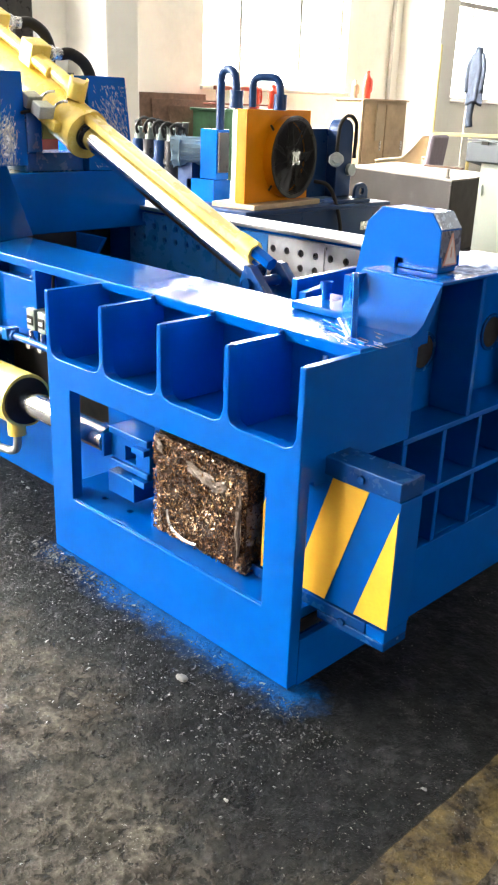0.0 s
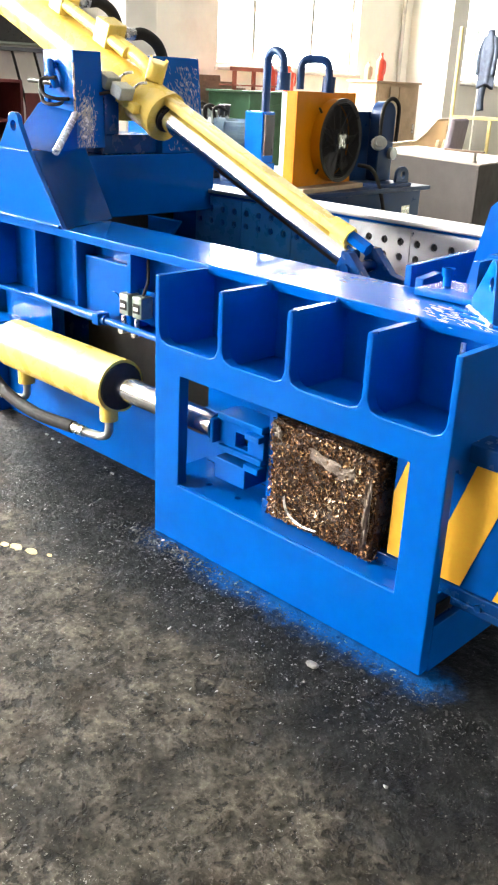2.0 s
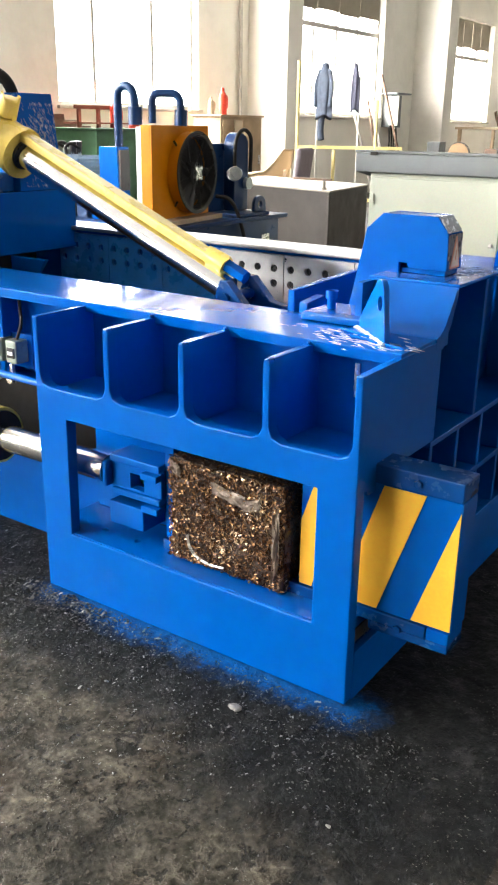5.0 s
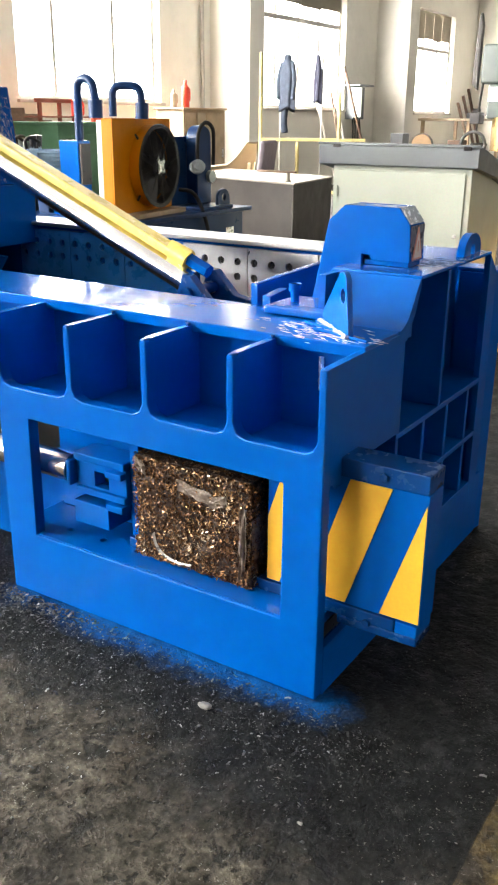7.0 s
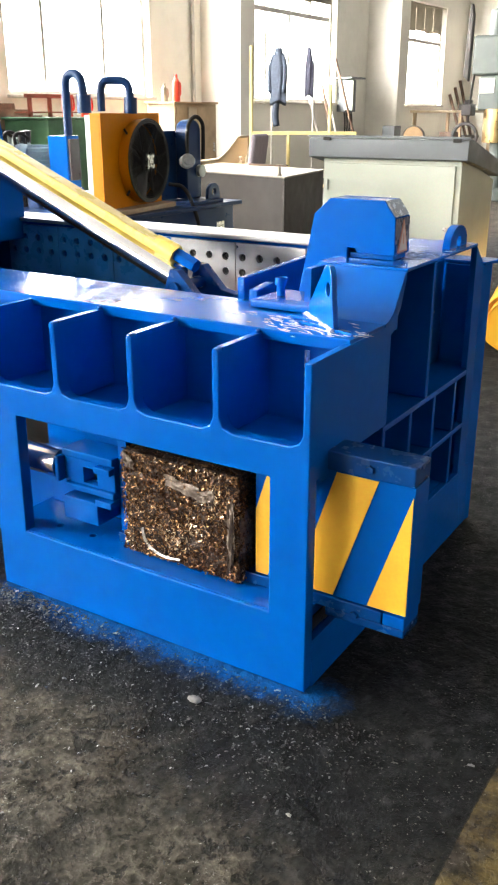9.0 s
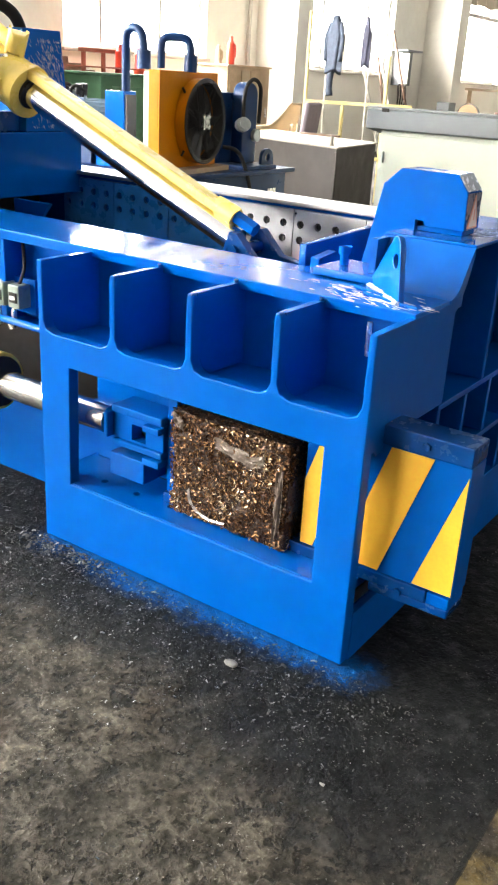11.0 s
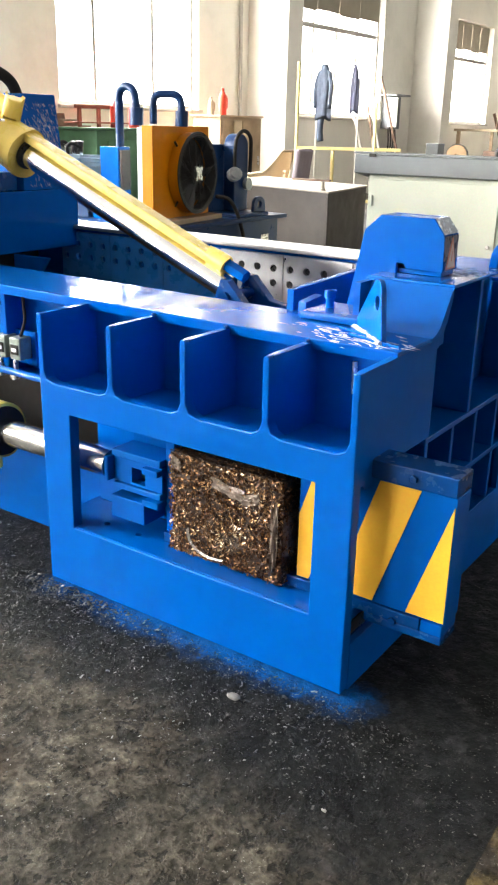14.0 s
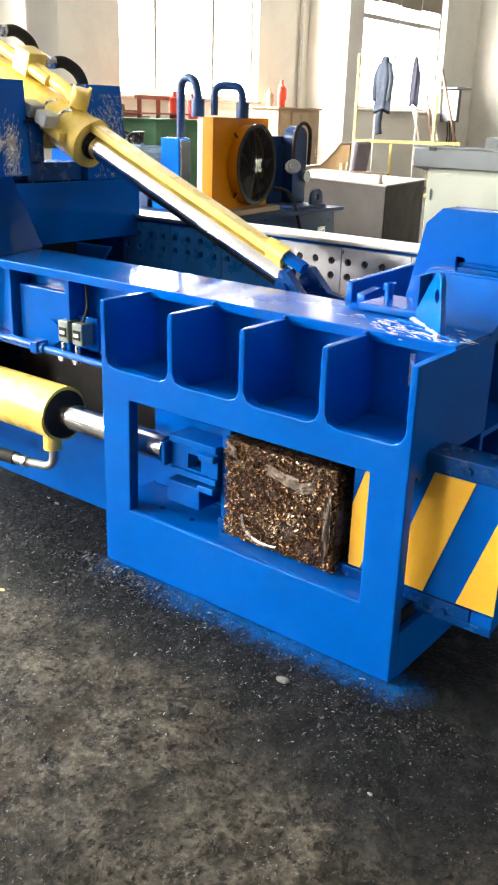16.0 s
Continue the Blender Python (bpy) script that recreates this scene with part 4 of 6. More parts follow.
def main_cylinder(b):
    # the main ram's cylinder, on the press's long axis behind the end frame
    c = part("main_cylinder", rod((-2.5, 0.83, 0.50), (-5.2, 0.83, 0.50), 0.125, seg=40, bevel=0.01), YELLOW, b, "long yellow main cylinder behind the end frame", smooth=45)
    part("tie_rod", rod((-2.5, 0.70, 0.345), (-5.2, 0.70, 0.345), 0.03, seg=18), YELLOW, c)
    part("supply_pipe", rod((-2.5, 0.95, 0.72), (-5.2, 0.95, 0.72), 0.026, seg=18), YELLOW, c)
    part("end_flange", rod((-5.2, 0.83, 0.50), (-5.28, 0.83, 0.50), 0.16, seg=36, bevel=0.006), YELLOW, c)
    part("saddle", box(-4.6, -4.5, 0.7, 0.96, 0.0, 0.372, 0.005), BLUE, c)
    part("saddle", box(-3.3, -3.2, 0.7, 0.96, 0.0, 0.372, 0.005), BLUE, c)


def lid_cylinder(b):
    # big hydraulic cylinder that shuts the lid: axis from the rod's foot up to the far end
    foot, far = Vector((-0.99, 0.83, 0.865)), Vector((-3.75, 0.83, 2.02))
    d = (far - foot).normalized()
    n = Vector((-d.z, 0, d.x)) * -1
    if n.z < 0:
        n = -n
    side = Vector((0, 1, 0))
    at = lambda s, u=0.0, v=0.0: foot + d * s + n * u + side * v
    c = part("lid_cylinder", rod(at(1.17), at(3.0), 0.098, seg=40, bevel=0.004), YELLOW, b, "large yellow hydraulic cylinder", smooth=45)
    part("gland", rod(at(1.135), at(1.169), 0.104, seg=40, bevel=0.006), YELLOW, c)
    part("rod", rod(at(0.0), at(1.134), 0.047, seg=32), CHROME, c, "polished chrome piston rod")
    part("rod_gap", rod(at(1.12), at(1.1345), 0.06, seg=32, bevel=0.002), BLACK_PAINT, c)
    # the yellow guard rail that runs with the rod
    m = Matrix((( d.x, side.x, n.x, 0), (d.y, side.y, n.y, 0), (d.z, side.z, n.z, 0), (0, 0, 0, 1)))
    rail = turned(box(0.10, 1.75, -0.034, 0.034, 0.053, 0.088, 0.007), Matrix.Translation(foot) @ m)
    part("guard_rail", rail, YELLOW, c, "yellow guard rail above the rod")
    part("rail_nut", rod(at(0.04, 0.075, 0.0), at(0.125, 0.07, 0.0), 0.036, seg=28, bevel=0.01), YELLOW, c)
    part("rail_stub", rod(at(-0.05, 0.075, 0.0), at(0.04, 0.075, 0.0), 0.026, seg=6), BLUE, c)
    part("supply_pipe", tube([at(1.45, 0.135, -0.02), at(1.75, 0.145, -0.02), at(2.6, 0.145, -0.02)], 0.026, 14), YELLOW, c)
    part("supply_pipe", tube([at(1.28, 0.125, 0.0), at(1.40, 0.14, 0.0), at(1.60, 0.14, 0.0)], 0.03, 14), YELLOW, c)
    part("pipe_elbow", rod(at(1.27, 0.1, 0.0), at(1.27, 0.18, 0.0), 0.04, seg=24, bevel=0.012), YELLOW, c)
    for s in (1.62, 1.98):
        part("port_block", turned(box(s - 0.05, s + 0.05, -0.05, 0.05, 0.098, 0.205, 0.008), Matrix.Translation(foot) @ m), YELLOW, c)
        part("hose_fitting", joined(rod(at(s, 0.155, 0.05), at(s, 0.155, 0.13), 0.027, seg=20, bevel=0.003), rod(at(s, 0.155, 0.07), at(s, 0.155, 0.09), 0.036, seg=6)), BARE, c)
        part("hose", tube([at(s, 0.155, 0.13), at(s - 0.02, 0.165, 0.18), at(s - 0.07, 0.135, 0.23), at(s - 0.10, 0.05, 0.26), at(s - 0.09, -0.12, 0.27)], 0.026, 14, 8), BLACK, c)
    # trunnion collar and the limit switches on it
    part("trunnion", turned(box(1.32, 1.42, -0.1, 0.1, -0.11, -0.02, 0.01), Matrix.Translation(foot) @ m), YELLOW, c)
    part("switch_bracket", turned(box(1.2, 1.5, -0.13, -0.095, 0.0, 0.02, 0.003), Matrix.Translation(foot) @ m), YELLOW, c)
    for s in (1.27, 1.37):
        part("limit_switch", turned(box(s - 0.035, s + 0.035, -0.19, -0.115, 0.021, 0.075, 0.006), Matrix.Translation(foot) @ m), GALV, c, "grey limit switch")
        part("switch_lever", tube([at(s, 0.05, -0.11), at(s - 0.02, 0.09, -0.09), at(s - 0.03, 0.1, -0.06)], 0.006, 6), BARE, c)
    for k, s in enumerate((1.30, 1.40)):
        part("switch_cable", tube([at(s, 0.03, -0.19), at(s + 0.1, -0.04 - 0.04 * k, -0.24), (-2.26, 0.44, 1.36 - 0.02 * k), (-2.33, 0.41, 1.38 - 0.03 * k), (-2.38, 0.44, 1.43), (-2.32, 0.47, 1.44)], 0.0075, 7, 8), BLACK, c)
    part("cable_gland", rod((-2.52, 0.47, 1.425), (-2.36, 0.48, 1.42), 0.010, seg=10), BLACK_PAINT, c)
    # clevis on the lid
    cl = part("clevis", sheet([[(-0.985, 0.76), (-0.985, 0.855), (-0.962, 0.915), (-0.93, 0.912), (-0.85, 0.83), (-0.76, 0.815), (-0.74, 0.77)]], "y", 0.735, 0.775, 0.004), BLUE_WORN, c)
    part("clevis_cheek", sheet([[(-0.985, 0.76), (-0.985, 0.855), (-0.962, 0.915), (-0.93, 0.912), (-0.85, 0.83), (-0.76, 0.815), (-0.74, 0.77)]], "y", 0.89, 0.93, 0.004), BLUE_WORN, c)
    part("clevis_pin", rod((-0.94, 0.725, 0.85), (-0.94, 0.94, 0.85), 0.022, bevel=0.003), BLUE_WORN, c)
    # lid plate coloured black to give the charging box its shade
    part("lid_plate", box(-2.2, -0.57, 0.56, 1.2, 0.50, 0.53, 0.004), BLACK_PAINT, c, "lid plate coloured black for the shade inside the charging box")


def gate_cylinder(b):
    y, z = 0.10, 0.413
    c = part("gate_cylinder", rod((-2.13, y, z), (-1.43, y, z), 0.1, seg=48, bevel=0.004), YELLOW, b, "yellow hydraulic cylinder that slides the gate", smooth=45)
    part("cylinder_gland", rod((-1.431, y, z), (-1.42, y, z), 0.088, seg=48, bevel=0.002), BLACK, c)
    part("rod", rod((-1.416, y, z), (-0.914, y, z), 0.047, seg=32), CHROME, c, "polished chrome piston rod")
    part("rear_mount", rod((-2.22, y, z), (-2.129, y, z), 0.07, seg=28, bevel=0.006), BLUE, c)
    for x in (-2.03, -1.475):
        part("port", rod((x, y - 0.02, z - 0.135), (x, y - 0.02, z - 0.085), 0.034, seg=20, bevel=0.004), YELLOW, c)
        part("elbow", tube(bent([(x, y - 0.02, z - 0.135), (x, y - 0.02, z - 0.215), (x - 0.12, y - 0.05, z - 0.215)], 0.05), 0.016, 12, straight=True), GALV, c)
        part("fitting", rod((x - 0.19, y - 0.055, z - 0.215), (x - 0.115, y - 0.05, z - 0.215), 0.021, seg=18, bevel=0.002), BARE, c)
    part("hose", tube([(-1.655, 0.045, 0.198), (-1.9, 0.03, 0.19), (-2.15, 0.04, 0.22), (-2.32, 0.07, 0.3), (-2.36, 0.12, 0.4)], 0.025, 14, 8), BLACK, c)
    part("hose", tube([(-2.22, 0.045, 0.198), (-2.32, 0.04, 0.23), (-2.39, 0.06, 0.32), (-2.38, 0.12, 0.42)], 0.025, 14, 8), BLACK, c)
    # guide bar with its clamp
    part("guide_bar", rod((-2.1, 0.17, 0.615), (-W, 0.17, 0.606), 0.013, seg=16), BLUE, b)
    part("guide_bar_clamp", joined(box(-1.66, -1.62, 0.145, 0.2, 0.59, 0.635, 0.004), rod((-1.8, 0.17, 0.612), (-1.60, 0.17, 0.611), 0.019)), BLUE, b)
    # two limit switches on the rib, with their leads
    for x in (-1.522, -1.447):
        s = part("limit_switch", box(x - 0.027, x + 0.027, 0.19, 0.245, 0.645, 0.725, 0.005), SWITCH, b, "grey-green cast limit switch")
        part("switch_face", box(x - 0.018, x + 0.018, 0.186, 0.1895, 0.665, 0.70, 0.001), BLACK, s)
        part("switch_mark", box(x - 0.012, x + 0.012, 0.1845, 0.1858, 0.676, 0.688, 0), WHITE, s)
        part("switch_arm", joined(box(x - 0.008, x + 0.006, 0.185, 0.2, 0.585, 0.645, 0.003), rod((x - 0.002, 0.175, 0.59), (x - 0.002, 0.2, 0.59), 0.014, seg=14)), BARE, s)
        part("switch_lead", tube([(x, 0.22, 0.725), (x + 0.01, 0.235, 0.78), (x - 0.02, 0.26, 0.83), (x - 0.05, 0.285, 0.866)], 0.006, 7), BLACK, s)
    part("switch_plate", box(-1.56, -1.40, 0.246, 0.258, 0.62, 0.74, 0.002), BLUE, b)


def sliding_gate():
    g = thing("sliding_gate", (-0.35, 0.145, 0.2), "open sliding gate of blue steel with yellow hazard stripes", "gate")
    y0, y1 = 0.10, 0.19
    # the slab, with its stripes as inlaid paint fields a hair proud
    part("slab", box(-0.215, 0.232, y0 + 0.002, y1, 0.238, 0.592, 0.002), BLUE, g)
    z0, z1 = 0.242, 0.590
    lean = 0.113
    def band(x0, x1):
        return [(x0, z0), (x1, z0), (x1 + lean, z1), (x0 + lean, z1)]
    def clip(poly, lo, hi):
        for bound, keep in ((lo, 1), (hi, -1)):
            out = []
            for i in range(len(poly)):
                p, q = poly[i], poly[(i + 1) % len(poly)]
                pin, qin = (p[0] - bound) * keep >= 0, (q[0] - bound) * keep >= 0
                if pin:
                    out.append(p)
                if pin != qin:
                    k = (bound - p[0]) / (q[0] - p[0])
                    out.append((bound, p[1] + k * (q[1] - p[1])))
            poly = out
        return poly
    for x0, x1 in ((-0.275, -0.175), (-0.09, 0.024), (0.122, 0.24)):
        p = clip(band(x0, x1), -0.213, 0.228)
        if len(p) > 2:
            part("stripe", sheet([p], "y", y0, y0 + 0.0018, 0), STRIPE, g, "yellow hazard stripe")
    part("top_rail", box(-0.7, 0.232, y0 - 0.004, y1 + 0.002, 0.594, 0.645, 0.004), BLUE_WORN, g, "greasy top guide rail")
    part("bottom_rail", box(-0.7, 0.165, y0 - 0.004, y1 + 0.002, 0.202, 0.236, 0.003), BLUE_WORN, g)
    part("bottom_rail_end", box(0.005, 0.228, y0 - 0.004, y1 + 0.002, 0.178, 0.2015, 0.003), BLUE_WORN, g)
    part("bottom_rail_end", box(0.168, 0.228, y0 - 0.004, y1 + 0.002, 0.202, 0.236, 0.003), BLUE, g)
    for x, z in ((0.115, 0.618), (0.09, 0.205)):
        part("bolt", rod((x, y0 - 0.01, z), (x, y0 + 0.002, z), 0.011, seg=6, bevel=0.001), BLUE_WORN, g)
    part("end_plate", box(-0.695, -0.66, y0 + 0.005, y1, 0.238, 0.592, 0.004), BLUE, g)
    # fork that takes the piston rod
    part("fork_plate", box(-0.895, -0.696, 0.078, y1 - 0.01, 0.452, 0.476, 0.004), BLUE, g)
    part("fork_plate", box(-0.89, -0.696, 0.078, y1 - 0.01, 0.345, 0.366, 0.004), BLUE, g)
    part("fork_web", sheet([[(-0.893, 0.367), (-0.696, 0.367), (-0.696, 0.451), (-0.893, 0.451)], [(-0.82, 0.375), (-0.765, 0.375), (-0.765, 0.425), (-0.82, 0.425)]], "y", 0.088, 0.135, 0.001), BLUE, g)
    # black sheet behind the web's opening stands in for the shade there
    part("fork_slot_shade", box(-0.83, -0.755, 0.1355, 0.145, 0.37, 0.43, 0), BLACK_PAINT, g)
    part("rod_block", box(-0.9135, -0.896, 0.06, 0.15, 0.368, 0.450, 0.005), BLUE, g)
    part("fork_foot", box(-0.90, -0.76, 0.075, y1 - 0.01, 0.245, 0.32, 0.004), BLUE, g)
    part("fork_back", box(-0.89, -0.696, y1 - 0.0095, y1, 0.238, 0.5, 0.003), BLUE, g)
    part("fork_tab", box(-0.76, -0.697, 0.065, 0.13, 0.425, 0.446, 0.003), BLUE, g)
    part("fork_tab", box(-0.76, -0.697, 0.065, 0.13, 0.318, 0.34, 0.003), BLUE, g)
    part("weld_bead", weld((-0.9, 0.116, 0.37), (-0.71, 0.116, 0.37), 0.006, 21), BLUE, g)


def scrap_bale():
    x0, x1, ya, yb, z0, z1 = -0.648, -0.245, 0.068, 0.50, 0.2045, 0.528
    g = thing("scrap_bale", ((x0 + x1) / 2, (ya + yb) / 2, z0), "pressed bale of oily brown metal turnings in the chamber mouth", "scrap bale")
    bm = bmesh.new()
    bmesh.ops.create_cube(bm, size=1.0)
    bmesh.ops.subdivide_edges(bm, edges=list(bm.edges), cuts=34, use_grid_fill=True)
    for v in bm.verts:
        u = v.co * 2
        p = Vector(((x0 + x1) / 2 + v.co.x * (x1 - x0), (ya + yb) / 2 + v.co.y * (yb - ya), (z0 + z1) / 2 + v.co.z * (z1 - z0)))
        edge = sum(1 for k in u if abs(k) > 0.93)
        k = noise.noise(p * 26) * 0.007 + noise.noise(p * 70) * 0.005 - (0.006 if edge > 1 else 0)
        v.co = p + v.co.normalized() * k
        v.co.z = max(v.co.z, z0)
    part("core", bm, BALE_CORE, g, smooth=60)
    rnd = random.Random(5)
    bm = bmesh.new()
    faces = [("y", 6000), ("x", 2400), ("z", 1800)]
    for axis, n in faces:
        for _ in range(n):
            u, v = rnd.random(), rnd.random()
            if axis == "y":
                c, nrm = Vector((x0 + u * (x1 - x0), ya, z0 + 0.008 + v * (z1 - z0 - 0.012))), Vector((0, -1, 0))
            elif axis == "x":
                c, nrm = Vector((x1, ya + u * (yb - ya) * 0.7, z0 + 0.008 + v * (z1 - z0 - 0.012))), Vector((1, 0, 0))
            else:
                c, nrm = Vector((x0 + u * (x1 - x0), ya + v * (yb - ya) * 0.6, z1)), Vector((0, 0, 1))
            c += nrm * rnd.uniform(-0.003, 0.007)
            t = (Vector([rnd.gauss(0, 1) for _ in range(3)]) + nrm * rnd.uniform(-0.2, 0.2)).normalized()
            t = (t - nrm * t.dot(nrm) * 0.8).normalized()
            s = t.cross(nrm).normalized()
            s = (s + nrm * rnd.uniform(-0.9, 0.9)).normalized()
            w, l, curl = rnd.uniform(0.0007, 0.0026), rnd.uniform(0.004, 0.015), rnd.uniform(-1.6, 1.6)
            last = None
            for k in range(4):
                a = curl * (k / 3 - 0.5)
                p = c + t * (math.sin(a) / curl * l if abs(curl) > 0.05 else l * (k / 3 - 0.5)) + nrm * ((1 - math.cos(a)) / abs(curl) * l * 0.8 if abs(curl) > 0.05 else 0)
                p.z = max(p.z, z0 + 0.002)
                pair = (bm.verts.new(p - s * w), bm.verts.new(p + s * w))
                if last:
                    bm.faces.new((last[0], last[1], pair[1], pair[0]))
                last = pair
    me = bpy.data.meshes.new("turning_layer")
    bm.to_mesh(me)
    bm.free()
    me.materials.append(SWARF)
    ob = new("turning_layer", me)
    ob.parent, ob.matrix_parent_inverse = g, Matrix.Translation(-g.location)
    tagged(ob, "tangled brown and brass turnings", kind="stuff")
    # a few larger scraps pressed into the faces
    strip = [(-0.572, ya - 0.012, 0.300), (-0.562, ya - 0.015, 0.268), (-0.535, ya - 0.016, 0.242), (-0.49, ya - 0.015, 0.230), (-0.44, ya - 0.012, 0.232)]
    bm = bmesh.new()
    last = None
    for p in smooth_path(strip, 5):
        pair = (bm.verts.new(p + Vector((-0.003, -0.003, -0.003))), bm.verts.new(p + Vector((0.003, 0, 0.0035))))
        if last:
            bm.faces.new((last[0], last[1], pair[1], pair[0]))
        last = pair
    bmesh.ops.solidify(bm, geom=list(bm.faces), thickness=0.003)
    part("bright_strip", bm, BARE, g, "bright bent metal strip")
    for k, (cx, cz, w, h) in enumerate(((-0.43, 0.46, 0.11, 0.035), (-0.35, 0.448, 0.06, 0.03), (-0.62, 0.50, 0.04, 0.03), (-0.268, 0.35, 0.024, 0.20))):
        bm = bmesh.new()
        bmesh.ops.create_grid(bm, x_segments=9, y_segments=7, size=0.5)
        for v in bm.verts:
            a, b2 = v.co.x, v.co.y
            r = 1 - 0.25 * noise.noise(Vector((a * 3, b2 * 3, k * 7.0)))
            v.co = Vector((cx + a * w * r, ya - 0.008 + 0.008 * noise.noise(Vector((a * 5, b2 * 5, k * 3.0))), cz + b2 * h * r + 0.02 * a * (1 if k % 2 else -1)))
        bmesh.ops.solidify(bm, geom=list(bm.faces), thickness=0.002)
        part("sheet_scrap", bm, BALE_SHEET, g, "crumpled piece of sheet metal")
    for k in range(6):
        y = ya + 0.03 + 0.05 * k
        bm = bmesh.new()
        bmesh.ops.create_grid(bm, x_segments=8, y_segments=6, size=0.5)
        for v in bm.verts:
            a, b2 = v.co.x, v.co.y
            v.co = Vector((x1 + 0.002 + 0.006 * noise.noise(Vector((a * 4, b2 * 4, 40 + k))), y + a * 0.06, 0.36 + 0.10 * noise.noise(Vector((k * 2.3, 0, 0))) + b2 * 0.12))
        bmesh.ops.solidify(bm, geom=list(bm.faces), thickness=0.002)
        part("sheet_scrap", bm, BALE_SHEET, g, "crumpled piece of sheet metal")


press = thing("scrap_press", (-1.2, 0.6, 0), "large blue hydraulic scrap metal baling press", "baling press")
front_frame(press)
right_side(press)
lock_tower(press)
long_beam(press)
lid_frame(press)
lid_cylinder(press)
main_cylinder(press)
gate_cylinder(press)
sliding_gate()
scrap_bale()

# ---- the hydraulic power unit behind the press ----


def power_unit():
    u = thing("hydraulic_power_unit", (-3.6, 3.4, 0), "navy hydraulic power unit with oil tank, pumps and yellow oil cooler", "power unit")
    tank = part("oil_tank", box(-4.7, -2.86, 2.62, 4.05, 0.12, 0.77, 0.008), BLUE_UNIT, u, "navy oil tank")
    part("tank_lid", box(-4.74, -2.81, 2.57, 4.1, 0.7705, 0.80, 0.005), BLUE_UNIT, tank)
    for x, y in ((-4.6, 2.72), (-2.96, 2.72), (-4.6, 3.95), (-2.96, 3.95)):
        part("tank_foot", box(x - 0.05, x + 0.05, y - 0.05, y + 0.05, 0.0, 0.12, 0.003), BLUE_UNIT, tank)
    lug = [(3.78, 0.8005)] + [(3.86 + 0.075 * math.cos(radians(a)), 0.87 + 0.065 * math.sin(radians(a))) for a in range(180, -1, -20)] + [(3.94, 0.8005)]
    part("lifting_lug", sheet([lug, ring(3.86, 0.875, 0.027, 16)], "x", -2.93, -2.905, 0.002), BLUE_UNIT, tank)
    part("tank_plate", box(-3.15, -2.85, 3.5, 3.9, 0.8005, 0.825, 0.003), BLUE_UNIT, tank)
    part("name_plate", box(-2.8595, -2.857, 3.82, 3.92, 0.60, 0.66, 0.0), BARE, tank)
    # oil cooler: yellow casing, fan on its east face
    x0, x1, y0, y1, z0, z1 = -3.08, -3.0, 2.67, 3.40, 0.835, 1.42
    c = part("oil_cooler", sheet([[(y0, z0), (y1, z0), (y1, z1), (y0, z1)], ring(3.115, 1.12, 0.235, 40)], "x", x1 - 0.012, x1, 0.0015), ORANGE, u, "orange-yellow oil cooler casing")
    part("cooler_side", joined(box(x0, x1 - 0.0125, y0, y0 + 0.012, z0, z1, 0.002), box(x0, x1 - 0.0125, y1 - 0.012, y1, z0, z1, 0.002), box(x0, x1 - 0.0125, y0 + 0.0125, y1 - 0.0125, z1 - 0.012, z1, 0.002), box(x0, x1 - 0.0125, y0 + 0.0125, y1 - 0.0125, z0, z0 + 0.012, 0.002)), ORANGE, c)
    part("cooler_core", box(x0 - 0.045, x0 - 0.002, y0 + 0.01, y1 - 0.01, z0 + 0.02, z1 - 0.01, 0.006), GALV, c, "pale alloy cooler core")
    part("cooler_foot", box(x0 - 0.18, x1 + 0.1, y0 - 0.02, y1 + 0.03, 0.801, 0.834, 0.004), WOOD, c, "worn board under the cooler")
    cy, cz = 3.115, 1.12
    shroud = sheet([ring(cy, cz, 0.262, 48), ring(cy, cz, 0.247, 48)], "x", x1 + 0.0005, x1 + 0.075, 0.002)
    part("fan_shroud", shroud, ORANGE, c)
    part("fan_lining", sheet([ring(cy, cz, 0.2465, 40), ring(cy, cz, 0.238, 40)], "x", x0 + 0.035, x1 + 0.074, 0), BLACK_PAINT, c)
    part("guard_rim", sheet([ring(cy, cz, 0.268, 48), ring(cy, cz, 0.242, 48)], "x", x1 + 0.0755, x1 + 0.082, 0.001), BLACK_PAINT, c)
    part("fan_well", rod((x1 - 0.02, cy, cz), (x1 - 0.014, cy, cz), 0.234, seg=40), BLACK_PAINT, c)
    # guard of fine wire rings and spokes
    for k in range(16):
        r = 0.072 + 0.0128 * k
        part("guard_ring", tube([(x1 + 0.082, cy + r * math.cos(a), cz + r * math.sin(a)) for a in [2 * math.pi * i / 40 for i in range(41)]], 0.0022, 5, straight=True), BLACK, c)
    for k in range(8):
        a = 2 * math.pi * k / 8 + 0.2
        part("guard_spoke", rod((x1 + 0.078, cy + 0.05 * math.cos(a), cz + 0.05 * math.sin(a)), (x1 + 0.076, cy + 0.262 * math.cos(a), cz + 0.262 * math.sin(a)), 0.004, seg=6), BLACK_PAINT, c)
    part("fan_hub", rod((x1 + 0.0, cy, cz), (x1 + 0.07, cy, cz), 0.07, seg=28, bevel=0.01), BLACK_PAINT, c)
    part("hub_plate", joined(rod((x1 + 0.07, cy, cz), (x1 + 0.088, cy, cz), 0.036, seg=20, bevel=0.004), *[rod((x1 + 0.072, cy + 0.045 * math.cos(a), cz + 0.045 * math.sin(a)), (x1 + 0.09, cy + 0.045 * math.cos(a), cz + 0.045 * math.sin(a)), 0.016, seg=10) for a in (0.8, 2.36, 3.93, 5.5)]), BARE, c, "bright alloy hub plate")
    for k in range(7):
        a = 2 * math.pi * k / 7
        bl = box(-0.02, 0.02, 0.06, 0.235, -0.035, 0.035, 0.004)
